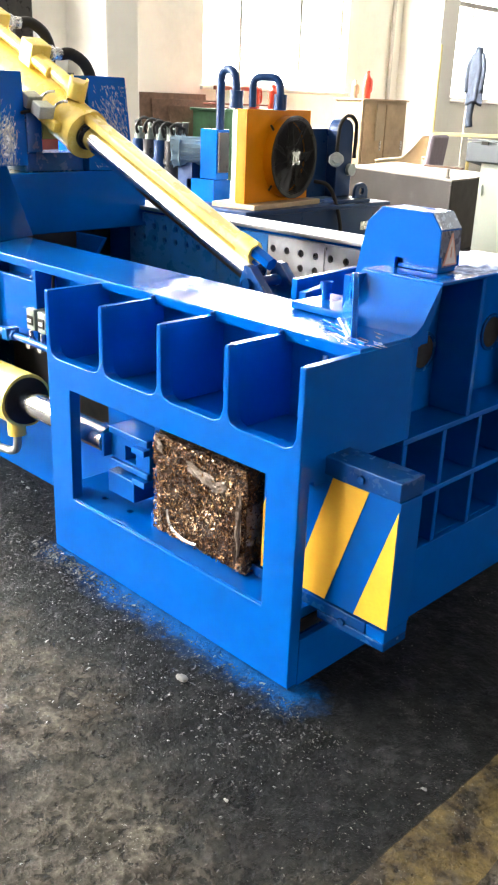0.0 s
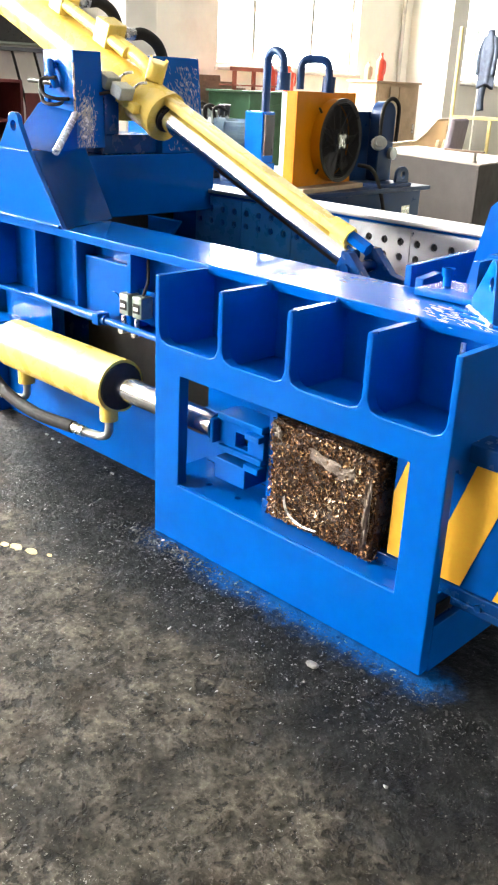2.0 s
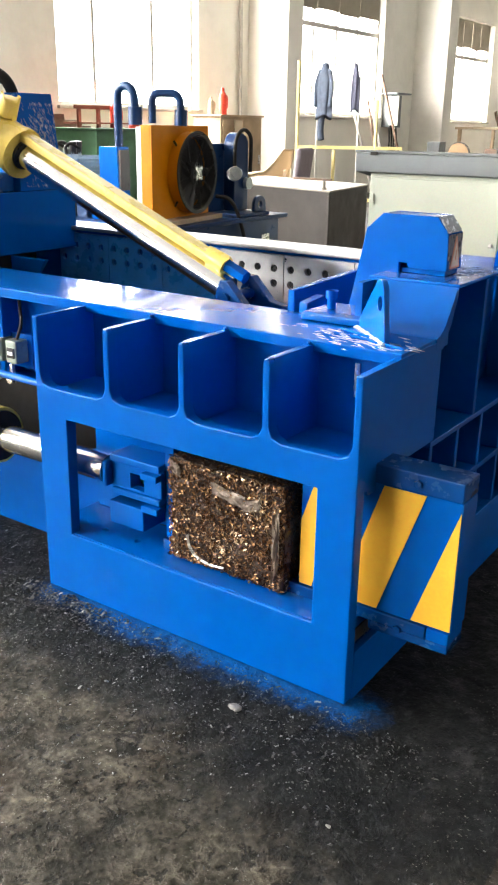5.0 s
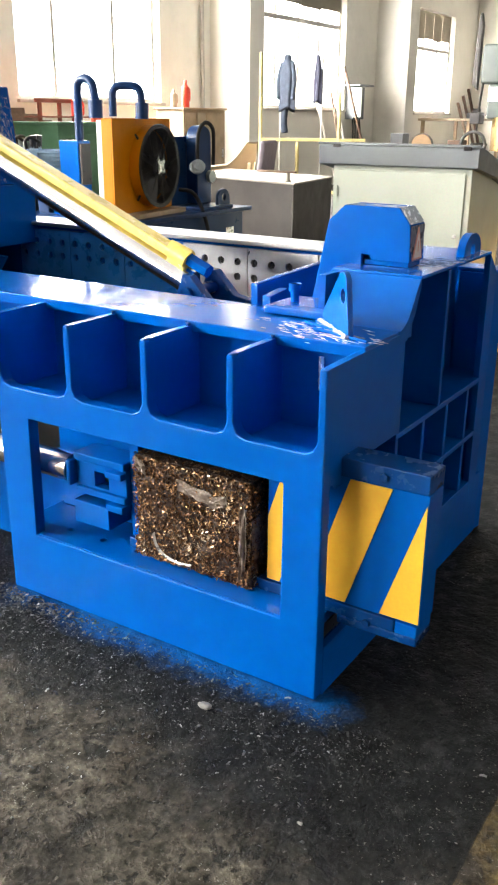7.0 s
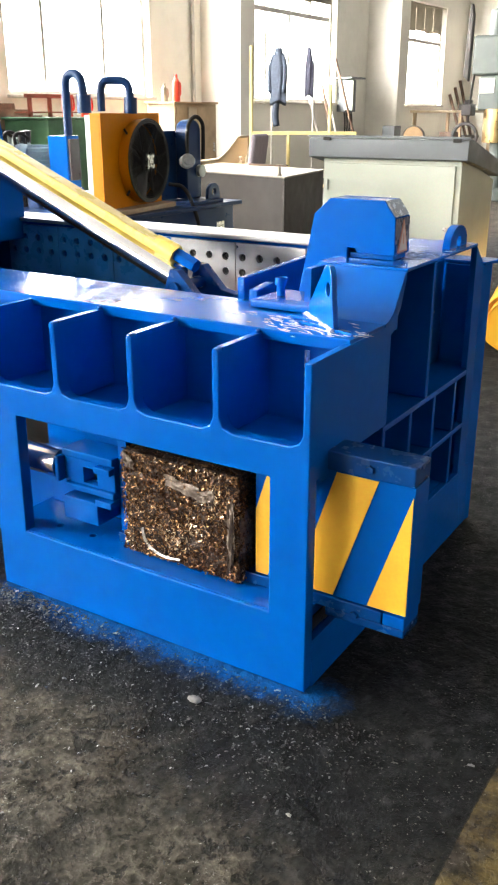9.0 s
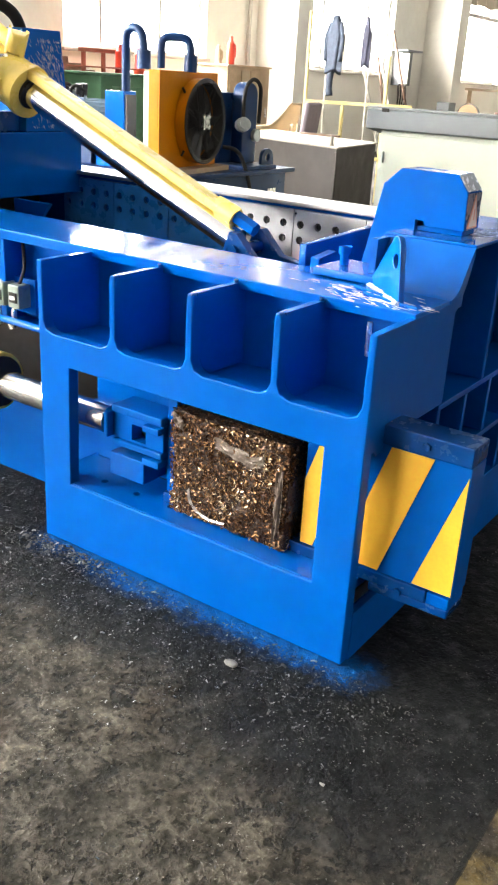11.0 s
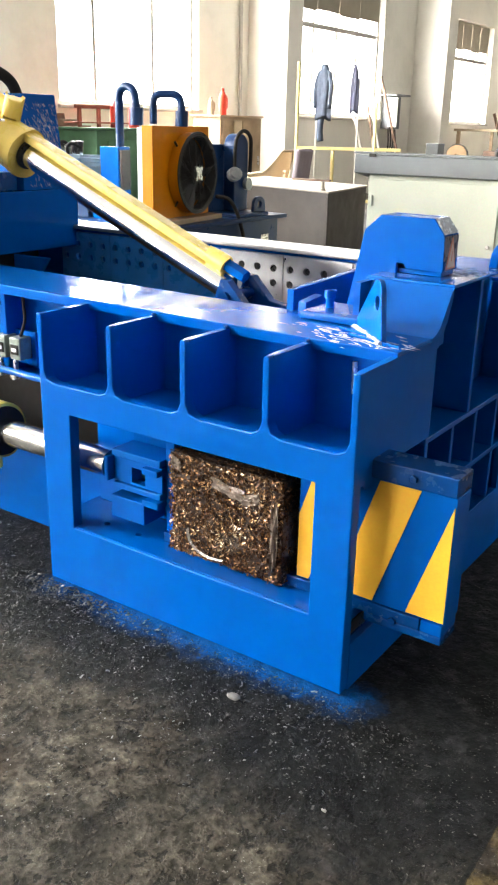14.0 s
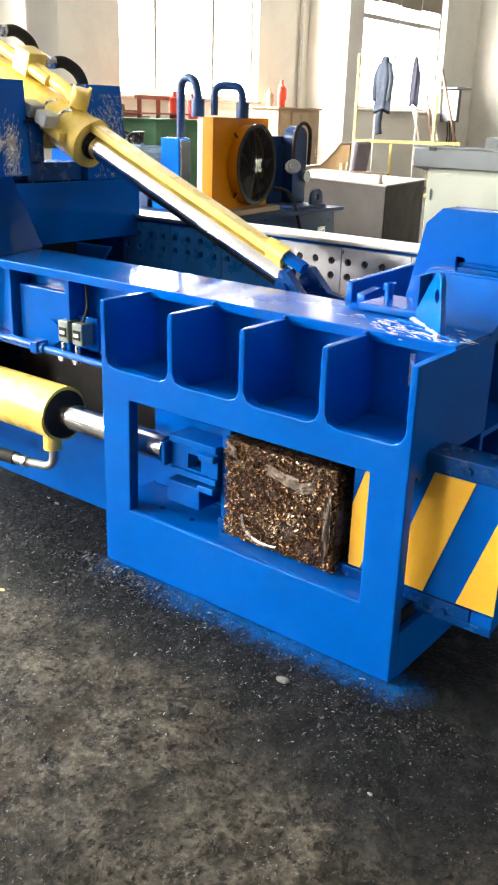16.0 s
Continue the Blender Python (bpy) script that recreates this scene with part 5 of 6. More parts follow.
        bl.transform(Matrix.Translation((x1 + 0.035, cy, cz)) @ Matrix.Rotation(a, 4, "X") @ Matrix.Rotation(0.6, 4, "Y") @ Matrix.Diagonal((0.18, 1, 1, 1)))
        part("fan_blade", bl, BLACK_PAINT, c)
    for a in (0.75, 2.4, 3.9, 5.5):
        part("guard_clip", rod((x1 + 0.03, cy + 0.25 * math.cos(a), cz + 0.25 * math.sin(a)), (x1 + 0.03, cy + 0.30 * math.cos(a), cz + 0.30 * math.sin(a)), 0.008, seg=8), BLACK_PAINT, c)
    # the cooler stands slightly turned
    c.matrix_basis = Matrix.Translation((x1, cy, 0)) @ Matrix.Rotation(radians(8), 4, "Z") @ Matrix.Translation((-x1, -cy, 0))
    # thick return pipes over the cooler
    part("return_pipe", tube(bent([(-3.385, 2.86, 0.95), (-3.385, 2.86, 1.66), (-3.25, 2.86, 1.66), (-3.23, 2.86, 1.50)], 0.075), 0.028, 16, straight=True), BLUE_UNIT, u, "blue painted return pipe")
    part("pipe_union", rod((-3.232, 2.86, 1.42), (-3.23, 2.86, 1.53), 0.046, seg=8, bevel=0.004), BLUE_UNIT, u)
    part("return_pipe", tube(bent([(-3.12, 2.9, 1.43), (-3.12, 2.9, 1.615), (-2.96, 2.985, 1.615), (-2.95, 2.99, 1.48)], 0.06), 0.025, 16, straight=True), BLUE_UNIT, u, "blue painted return pipe")
    part("pipe_union", rod((-2.952, 2.988, 1.421), (-2.95, 2.99, 1.51), 0.043, seg=8, bevel=0.004), BLUE_UNIT, u)
    part("manifold", box(-3.5, -3.33, 2.78, 2.9, 0.95, 1.28, 0.008), BLUE, u)
    part("manifold_foot", box(-3.62, -3.33, 2.76, 2.92, 0.8005, 0.949, 0.006), BLUE, u)
    part("manifold_plate", box(-3.3295, -3.31, 2.79, 2.88, 1.0, 1.26, 0.003), BLACK_PAINT, u)
    # a motor standing beside it, ribbed
    m = part("motor", rod((-3.72, 2.76, 1.12), (-3.51, 2.90, 1.12), 0.095, seg=32, bevel=0.03), MOTOR, u, "grey-blue ribbed electric motor")
    turn = Matrix.Translation((-3.72, 2.76, 1.12)) @ Matrix.Rotation(math.atan2(0.2, 0.3), 4, "Z")
    for k in range(16):
        rib = turned(box(0.05, 0.22, -0.0025, 0.0025, 0.091, 0.101, 0.001), Matrix.Rotation(math.pi * (k - 7.5) / 11, 4, "X"))
        part("motor_rib", turned(rib, turn), MOTOR, m)
    part("motor_cowl", turned(rod((-0.02, 0, 0), (0.045, 0, 0), 0.102, seg=32, bevel=0.02), turn), MOTOR, m)
    part("motor_foot", box(-3.71, -3.56, 2.76, 2.88, 0.8005, 1.05, 0.004), BLUE_UNIT, m)
    # pump cluster with valves at the west end
    p = part("valve_block", box(-4.30, -3.82, 2.90, 3.08, 0.8005, 1.14, 0.008), BLACK_PAINT, u, "black valve block crowded with pipes")
    for k in range(4):
        x = -4.25 + 0.125 * k
        part("valve_body", joined(rod((x, 2.84, 0.8005), (x, 2.84, 1.17), 0.052, seg=20, bevel=0.008), rod((x, 2.84, 1.02), (x, 2.84, 1.05), 0.06, seg=20, bevel=0.004)), BLACK_PAINT if k % 2 else BLUE_UNIT, p)
        part("valve_cap", joined(rod((x, 2.84, 1.171), (x, 2.84, 1.215), 0.036, seg=8, bevel=0.003), rod((x, 2.84, 1.215), (x + 0.01, 2.84, 1.26), 0.02, seg=12, bevel=0.003)), SWITCH, p, "dull alloy cap")
    rnd = random.Random(3)
    for k in range(7):
        x, y = -4.28 + 0.075 * k, 2.86 + 0.06 * (k % 3)
        part("solenoid", joined(rod((x, y, 1.14), (x + rnd.uniform(-0.02, 0.02), y, 1.28 + rnd.uniform(0, 0.05)), 0.026, seg=14, bevel=0.003), rod((x, y, 1.18), (x, y, 1.20), 0.032, seg=6)), SWITCH if k % 3 == 1 else BLACK_PAINT, p)
    for k in range(5):
        part("valve_pipe", tube([(-4.25 + 0.1 * k, 2.83, 1.20), (-4.21 + 0.1 * k, 2.78, 1.27), (-4.14 + 0.09 * k, 2.80, 1.33 - 0.01 * k), (-4.06 + 0.07 * k, 2.88, 1.26)], 0.011, 8), BLACK, p)
    # breather plate with a looped hose behind the fan
    bp = [(3.685, 0.826), (3.685, 1.29)] + [(3.775 + 0.09 * math.cos(radians(a)), 1.29 + 0.085 * math.sin(radians(a))) for a in range(180, -1, -15)] + [(3.865, 0.826)]
    bpl = part("pump_housing", sheet([bp], "x", -3.12, -3.02, 0.012), BLUE_UNIT, u, "rounded navy pump housing")
    part("pump_hose", tube([(-3.0, 3.665, 1.06), (-3.0, 3.662, 1.24), (-3.0, 3.69, 1.35), (-3.0, 3.775, 1.395), (-3.0, 3.855, 1.35), (-3.005, 3.872, 1.24), (-3.01, 3.872, 1.1)], 0.014, 10), BLACK, bpl)
    part("gauge", joined(rod((-3.01, 3.66, 1.09), (-2.95, 3.60, 1.10), 0.05, seg=24, bevel=0.006), rod((-2.95, 3.60, 1.10), (-2.93, 3.58, 1.105), 0.028, seg=16)), GALV, bpl, "grey alloy filter cap")
    part("side_cap", rod((-3.015, 3.83, 1.02), (-2.985, 3.83, 1.02), 0.04, seg=20, bevel=0.004), GALV, bpl)
    part("back_box", box(-3.5, -3.13, 3.5, 3.72, 0.8005, 1.30, 0.006), BLUE_UNIT, u)
    part("drain_hose", tube([(-2.99, 3.42, 0.95), (-2.90, 3.46, 0.93), (-2.85, 3.5, 0.82), (-2.80, 3.52, 0.6), (-2.82, 3.5, 0.3)], 0.014, 9), BLACK, u)


def steel_box():
    # open-topped fabricated steel crate with a lid sheet and a lifting eye
    g = thing("steel_crate", (-4.6, 7.0, 0), "raw grey steel crate with a dusty lid", "steel crate")
    c, a, b = Vector((-3.78, 6.42)), Vector((-5.55, 6.95)), Vector((-4.02, 7.74))
    p = [tuple(c), tuple(a), tuple(a + b - c), tuple(b)]
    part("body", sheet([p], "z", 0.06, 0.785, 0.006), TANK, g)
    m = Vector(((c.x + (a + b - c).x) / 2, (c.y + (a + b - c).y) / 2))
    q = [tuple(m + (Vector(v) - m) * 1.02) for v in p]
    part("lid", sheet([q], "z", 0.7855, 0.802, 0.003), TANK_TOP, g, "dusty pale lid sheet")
    for v in p:
        w = m + (Vector(v) - m) * 0.9
        part("foot", box(w.x - 0.06, w.x + 0.06, w.y - 0.06, w.y + 0.06, 0.0, 0.0598, 0.003), TANK, g)
    e = m + (c - m) * 0.86
    part("lifting_eye", joined(rod((e.x, e.y, 0.802), (e.x, e.y, 0.89), 0.02, seg=12, bevel=0.004), rod((e.x, e.y, 0.802), (e.x, e.y, 0.82), 0.032, seg=12)), TANK_TOP, g)
    part("corner_seam", box(c.x - 0.02, c.x + 0.01, c.y - 0.012, c.y + 0.02, 0.062, 0.75, 0.003), TANK, g)


def console():
    g = thing("control_console", (-1.85, 5.0, 0), "cream control console with a slate grey sloping desk top", "control console")
    x0, x1, y0 = -2.40, -1.29, 4.64
    body = [(y0, 0.08), (y0, 1.10), (y0 + 0.12, 1.10), (y0 + 0.75, 0.93), (y0 + 0.75, 0.08)]
    part("body", sheet([body], "x", x0, x1, 0.004), CREAM, g)
    part("plinth", box(x0 + 0.02, x1 - 0.02, y0 + 0.02, y0 + 0.73, 0.0, 0.0798, 0.002), SLATE, g)
    d = part("back_door", box(x0 + 0.045, x1 - 0.045, y0 - 0.012, y0 - 0.0005, 0.12, 1.06, 0.003), CREAM, g, "cream access door")
    for z in (0.3, 0.9):
        part("hinge", rod((x0 + 0.04, y0 - 0.014, z - 0.04), (x0 + 0.04, y0 - 0.014, z + 0.04), 0.009, seg=10), CREAM, d)
    part("latch", rod((x1 - 0.09, y0 - 0.028, 0.62), (x1 - 0.09, y0 - 0.012, 0.62), 0.014, seg=14), BARE, d)
    top = [(y0 - 0.05, 1.102), (y0 - 0.05, 1.238), (y0 + 0.03, 1.246), (y0 + 0.80, 1.05), (y0 + 0.80, 0.95)]
    part("desk_top", sheet([[(p, max(q, 1.102 - max(0, (p - y0 - 0.12)) * 0.27)) for p, q in top]], "x", x0 - 0.11, x1 + 0.055, 0.006), SLATE, g, "slate grey sloping desk top")
    part("top_lip", box(x0 - 0.115, x1 + 0.06, y0 - 0.056, y0 - 0.02, 1.2465, 1.262, 0.003), SLATE, g)
    for x in (x0 + 0.02, x1 - 0.06):
        part("lip_clip", box(x, x + 0.06, y0 - 0.066, y0 - 0.0565, 1.225, 1.25, 0.003), BLACK, g)


def storage_cabinet():
    g = thing("wooden_cupboard", (-8.0, 10.7, 0), "pale plywood cupboard standing against the wall", "cupboard")
    part("body", box(-8.45, -7.9, 10.1, 11.25, 0.0, 1.545, 0.008), WOOD, g)
    part("top", box(-8.47, -7.87, 10.06, 11.29, 1.546, 1.575, 0.005), WOOD, g)
    for y in (10.13, 10.70):
        d = part("door", box(-7.899, -7.88, y, y + 0.52, 0.08, 1.5, 0.004), WOOD, g)
        part("handle", box(-7.879, -7.86, y + 0.43, y + 0.46, 0.8, 0.95, 0.004), BARE, d)
    part("board", box(-7.86, -7.845, 10.4, 10.62, 0.95, 1.5, 0.003), BEIGE, g, "pale board leaning against the cupboard door")


def bottle(at, r, h, mat, label, category):
    g = thing("bottle", at, label, category)
    x, y, z = at
    part("body", joined(rod((x, y, z), (x, y, z + h * 0.72), r, seg=24, bevel=r * 0.15), rod((x, y, z + h * 0.72), (x, y, z + h * 0.86), r * 0.95, r * 0.45, seg=24)), mat, g)
    part("neck", rod((x, y, z + h * 0.86), (x, y, z + h), r * 0.42, seg=16, bevel=0.004), mat, g)
    part("handle", tube([(x, y + r * 0.9, z + h * 0.7), (x, y + r * 1.7, z + h * 0.68), (x, y + r * 1.75, z + h * 0.3), (x, y + r * 0.95, z + h * 0.22)], 0.014, 8), mat, g)


def green_cabinet():
    g = thing("green_machine_cabinet", (-8.0, 7.6, 0), "low green machine cabinet below the window", "cabinet")
    part("body", box(-8.5, -7.7, 7.1, 8.35, 0.0, 1.33, 0.01), GREEN, g)
    part("top", box(-8.52, -7.68, 7.06, 8.39, 1.331, 1.36, 0.006), GREEN, g)
    d = part("door", box(-7.699, -7.68, 7.3, 8.1, 0.12, 1.2, 0.006), GREEN, g)
    part("handle", box(-7.679, -7.66, 7.98, 8.02, 0.6, 0.78, 0.004), BARE, d)
    r = thing("red_rack", (-8.2, 7.6, 1.36), "faded red steel rack on the green cabinet", "rack")
    for y in (7.25, 7.62, 8.0):
        part("upright", box(-8.2, -8.16, y, y + 0.05, 1.361, 1.60, 0.003), DULL_RED, r)
    part("crossbar", box(-8.2, -8.16, 7.2, 8.1, 1.601, 1.65, 0.003), DULL_RED, r)
    part("shelf", box(-8.4, -8.0, 7.2, 8.1, 1.41, 1.43, 0.003), DULL_RED, r)


def old_gate():
    # dark brown sheet panels and clutter beneath the first window
    g = thing("sheet_stack", (-8.75, 7.0, 0), "rusty brown steel sheets leaning against the wall", "steel sheets")
    for k in range(3):
        s = box(-0.01, 0.01, 6.35 + 0.25 * k, 7.65 + 0.2 * k, 0, 1.55 - 0.08 * k, 0.003)
        s.transform(Matrix.Translation((-8.62 + 0.05 * k, 0, 0.004)) @ Matrix.Rotation(radians(-9), 4, "Y"))
        part("steel_sheet", s, BROWN, g)


def plastic_chair():
    g = thing("plastic_armchair", (-6.9, 10.0, 0), "beige moulded plastic armchair behind the crate", "chair")
    cx, cy = -6.9, 10.0
    for dx, dy in ((-0.24, -0.24), (0.24, -0.24), (-0.22, 0.24), (0.22, 0.24)):
        part("leg", sheet([[(cy + dy - 0.03, FLOOR_Z), (cy + dy + 0.03, FLOOR_Z), (cy + dy * 0.9 + 0.035, 0.44), (cy + dy * 0.9 - 0.035, 0.44)]], "x", cx + dx - 0.022, cx + dx + 0.022, 0.008), BEIGE, g)
    part("seat", box(cx - 0.27, cx + 0.27, cy - 0.27, cy + 0.27, 0.44, 0.475, 0.016), BEIGE, g)
    def wing(u):
        # height of the shell's rim, from the front of one arm round the back to the other
        k = 1 - abs(u)
        return 0.70 + 0.06 * min(1, k * 4) + 0.32 * max(0.0, min(1, (k - 0.35) / 0.45)) ** 1.4
    bm = bmesh.new()
    rows = []
    n = 40
    for i in range(n + 1):
        u = 2 * i / n - 1
        a = u * radians(118)
        # the back stands to the east of the seat
        ox, oy = cx + 0.02 + 0.29 * math.cos(a) * (1 if abs(a) < 1.57 else 2.8), cy + 0.30 * math.sin(a)
        top = wing(u)
        rows.append([bm.verts.new((ox + 0.10 * (z - 0.46) * math.cos(a), oy + 0.10 * (z - 0.46) * math.sin(a), z)) for z in (0.46, 0.50, 0.46 + (top - 0.46) * 0.55, top - 0.06, top)])
    for i in range(n):
        for j in range(4):
            if j == 1 and i in (5, 6, 7, 8, 31, 32, 33, 34, 17, 18, 22, 23):
                continue  # openings under the arms and slots in the back
            bm.faces.new((rows[i][j], rows[i + 1][j], rows[i + 1][j + 1], rows[i][j + 1]))
    bmesh.ops.solidify(bm, geom=list(bm.faces), thickness=0.012)
    part("backrest", bm, BEIGE, g, "curved shell of arms and back in one piece", smooth=60)
    part("rim", tube([(cx + 0.02 + 0.29 * math.cos(a) * (1 if abs(a) < 1.57 else 2.8) + 0.10 * (wing(u) - 0.46) * math.cos(a), cy + 0.30 * math.sin(a) + 0.10 * (wing(u) - 0.46) * math.sin(a), wing(u)) for u, a in [(2 * i / n - 1, (2 * i / n - 1) * radians(118)) for i in range(n + 1)]], 0.016, 8, straight=True), BEIGE, g)


def office_chair():
    g = thing("office_chair", (-5.08, 8.16, 0), "grey upholstered office chair turned sideways", "chair")
    cx, cy = -5.08, 8.16
    for k in range(5):
        a = 2 * math.pi * k / 5
        part("base_leg", rod((cx, cy, 0.08), (cx + 0.28 * math.cos(a), cy + 0.28 * math.sin(a), 0.0), 0.02, seg=10), BLACK, g)
    part("column", rod((cx, cy, 0.08), (cx, cy, 0.5), 0.028), BLACK, g)
    part("seat", box(cx - 0.24, cx + 0.24, cy - 0.24, cy + 0.24, 0.5, 0.58, 0.03), LILAC, g)
    bk = box(-0.04, 0.04, -0.2, 0.2, 0, 0.45, 0.035)
    bk.transform(Matrix.Translation((cx - 0.15, cy + 0.05, 0.72)) @ Matrix.Rotation(radians(8), 4, "Y") @ Matrix.Rotation(radians(5), 4, "Z"))
    part("backrest", bk, LILAC, g)
    part("back_stem", rod((cx - 0.1, cy, 0.55), (cx - 0.16, cy + 0.04, 0.8), 0.018), BLACK, g)
    part("armrest", box(cx - 0.1, cx + 0.45, cy - 0.22, cy - 0.17, 0.80, 0.825, 0.01), BROWN, g)


def yellow_rail():
    g = thing("yellow_rail", (-4.7, 8.9, 0), "yellow painted guard rail of square tube", "guard rail")
    e0, e1 = Vector((-5.45, 8.45, 0)), Vector((-4.45, 9.0, 0))
    def post(v, z):
        return box(v.x - 0.018, v.x + 0.018, v.y - 0.018, v.y + 0.018, 0, z, 0.003)
    part("post", post(e0, 2.2), RAIL, g)
    part("post", post(e0.lerp(e1, 0.42), 1.14), RAIL, g)
    part("post", post(e0.lerp(e1, 0.88), 1.75), RAIL, g)
    d = (e1 - e0).normalized()
    a = math.atan2(d.y, d.x)
    bar = box(0, 1.35, -0.017, 0.017, 1.15, 1.19, 0.003)
    bar.transform(Matrix.Translation(e0) @ Matrix.Rotation(a, 4, "Z"))
    part("top_rail", bar, RAIL, g)
    bar = box(0, 1.35, -0.02, 0.02, 0.5, 0.54, 0.004)
    bar.transform(Matrix.Translation(e0) @ Matrix.Rotation(a, 4, "Z"))
    part("mid_rail", bar, RAIL, g)


def hanging_clothes(name, x, y, z, w, h, mat, label, tail):
    """A garment hung on a hook: a folded, tapered bag of cloth with sleeves."""
    g = thing(name, (x, y, z - h), label, "garment")
    bm = bmesh.new()
    n, m = 22, 20
    rows = []
    for j in range(m):
        v = j / (m - 1)
        wid = w * (0.35 + 0.65 * min(1, v * 3.0)) * (1 - 0.12 * v)
        rows.append([])
        for i in range(n):
            a = 2 * math.pi * i / n
            fold = 1 + 0.22 * math.sin(5 * a + v * 2) * min(1, v * 2)
            hem = 0.10 * h * math.sin(a * 2 + 1) * v
            rows[-1].append(bm.verts.new((x + wid / 2 * math.cos(a) * fold, y + w * 0.22 * math.sin(a) * fold, z - h * v - hem * 0.4)))
    for j in range(m - 1):
        for i in range(n):
            bm.faces.new((rows[j][i], rows[j][(i + 1) % n], rows[j + 1][(i + 1) % n], rows[j + 1][i]))
    bm.faces.new(rows[0])
    bm.faces.new(rows[-1])
    part("body", bm, mat, g, smooth=80)
    for s in ((-1, 1) if tail else ()):
        part("sleeve", tube([(x + s * w * 0.28, y, z - h * 0.12), (x + s * w * 0.5, y - 0.03, z - h * 0.4), (x + s * w * 0.46, y - 0.05, z - h * 0.8)], w * 0.13, 10), mat, g, smooth=80)
    if tail:
        part("trouser_leg", tube([(x - 0.04, y + 0.02, z - h * 0.9), (x - 0.07, y + 0.02, z - h * 1.2), (x - 0.05, y + 0.03, z - h * 1.42)], w * 0.2, 10), mat, g, smooth=80)
    part("hook", tube([(x, y, z - 0.02), (x, y, z + 0.05), (x + 0.03, y, z + 0.09), (x + 0.06, y, z + 0.05)], 0.006, 6), BARE, g)


def clothes_stand():
    g = thing("clothes_stand", (-7.25, 12.85, 0), "tall steel stand on which work clothes hang", "clothes stand")
    part("pole", rod((-7.62, 12.6, FLOOR_Z), (-7.62, 12.6, 2.62), 0.014), FRAME, g)
    part("pole", rod((-6.95, 12.9, FLOOR_Z), (-6.95, 12.9, 2.62), 0.014), FRAME, g)
    part("crossbar", rod((-7.66, 12.58, 2.55), (-6.91, 12.92, 2.55), 0.012), FRAME, g)


def wall_boxes():
    g = thing("switch_box", (-8.9, 18.1, 1.42), "grey steel switch box with its cover open", "switch box")
    part("case", box(-8.998, -8.78, 17.86, 18.42, 1.42, 2.12, 0.01), SLATE, g)
    part("cover", box(-8.78, -8.56, 17.80, 17.84, 1.46, 2.10, 0.006), CREAM, g, "pale cover swung open")
    part("hood", box(-8.998, -8.58, 17.74, 18.5, 2.13, 2.17, 0.005), SLATE, g)
    part("breaker", box(-8.7795, -8.72, 17.98, 18.22, 1.62, 1.95, 0.006), BLACK_PAINT, g)
    for k in range(4):
        part("cable", tube([(-8.84, 17.95 + 0.12 * k, 1.42), (-8.8, 17.93 + 0.12 * k, 1.1), (-8.87, 18.0 + 0.1 * k, 0.6), (-8.9, 18.0 + 0.1 * k, 0.02)], 0.02, 7), BLACK, g)
    g = thing("panel_board", (-8.95, 4.3, 1.7), "dark electrical panel board hung on the wall", "panel board")
    part("frame", box(-8.998, -8.88, 3.78, 4.86, 1.75, 2.75, 0.01), CREAM, g)
    part("face", box(-8.879, -8.86, 3.93, 4.84, 1.78, 2.72, 0.004), BLACK_PAINT, g)
    for k in range(3):
        part("breaker", box(-8.8595, -8.81, 4.05 + 0.2 * k, 4.17 + 0.2 * k, 2.1, 2.3, 0.005), SLATE, g)
    part("shelf", box(-8.998, -8.7, 3.6, 5.3, 1.68, 1.72, 0.004), SLATE, g)
    for k in range(2):
        part("cable", tube([(-8.9, 4.3 + 0.3 * k, 1.7), (-8.85, 4.35 + 0.3 * k, 1.4), (-8.92, 4.5 + 0.3 * k, 0.9), (-8.95, 4.45 + 0.3 * k, 0.05)], 0.016, 7), BLACK, g)


def lockers():
    g = thing("maroon_locker", (-8.2, 4.0, 0), "maroon steel locker with dark open shelves", "locker")
    part("side_panel", box(-8.8, -7.9, 3.0, 3.03, 0, 1.38, 0.003), MAROON, g)
    part("side_panel", box(-8.8, -7.9, 3.77, 3.8, 0, 1.38, 0.003), MAROON, g)
    part("top_panel", box(-8.8, -7.9, 3.031, 3.769, 1.35, 1.38, 0.003), MAROON, g)
    part("back_panel", box(-8.8, -8.77, 3.031, 3.769, 0, 1.349, 0), MAROON, g)
    for z in (0.1, 0.55, 0.95):
        part("shelf", box(-8.76, -7.95, 3.032, 3.768, z, z + 0.025, 0.002), MAROON, g)
    d = part("door", box(-7.9, -7.87, 3.82, 4.62, 0.05, 1.25, 0.006), MAROON, g, "maroon door standing open")
    part("handle", box(-7.869, -7.85, 4.5, 4.53, 0.6, 0.75, 0.003), BARE, d)


def spare_cylinders():
    g = thing("hydraulic_cylinder", (-0.9, 5.0, 0), "spare yellow hydraulic cylinder lying on the floor", "hydraulic cylinder")
    part("barrel", rod((-0.58, 3.8, 0.18), (-1.09, 6.2, 0.18), 0.2, seg=40, bevel=0.02), STRIPE, g)
    part("end_cap", rod((-0.56, 3.7, 0.18), (-0.58, 3.799, 0.18), 0.165, seg=36, bevel=0.01), STRIPE, g)
    part("port", rod((-0.70, 4.37, 0.36), (-0.70, 4.37, 0.43), 0.04, seg=16, bevel=0.004), YELLOW, g)


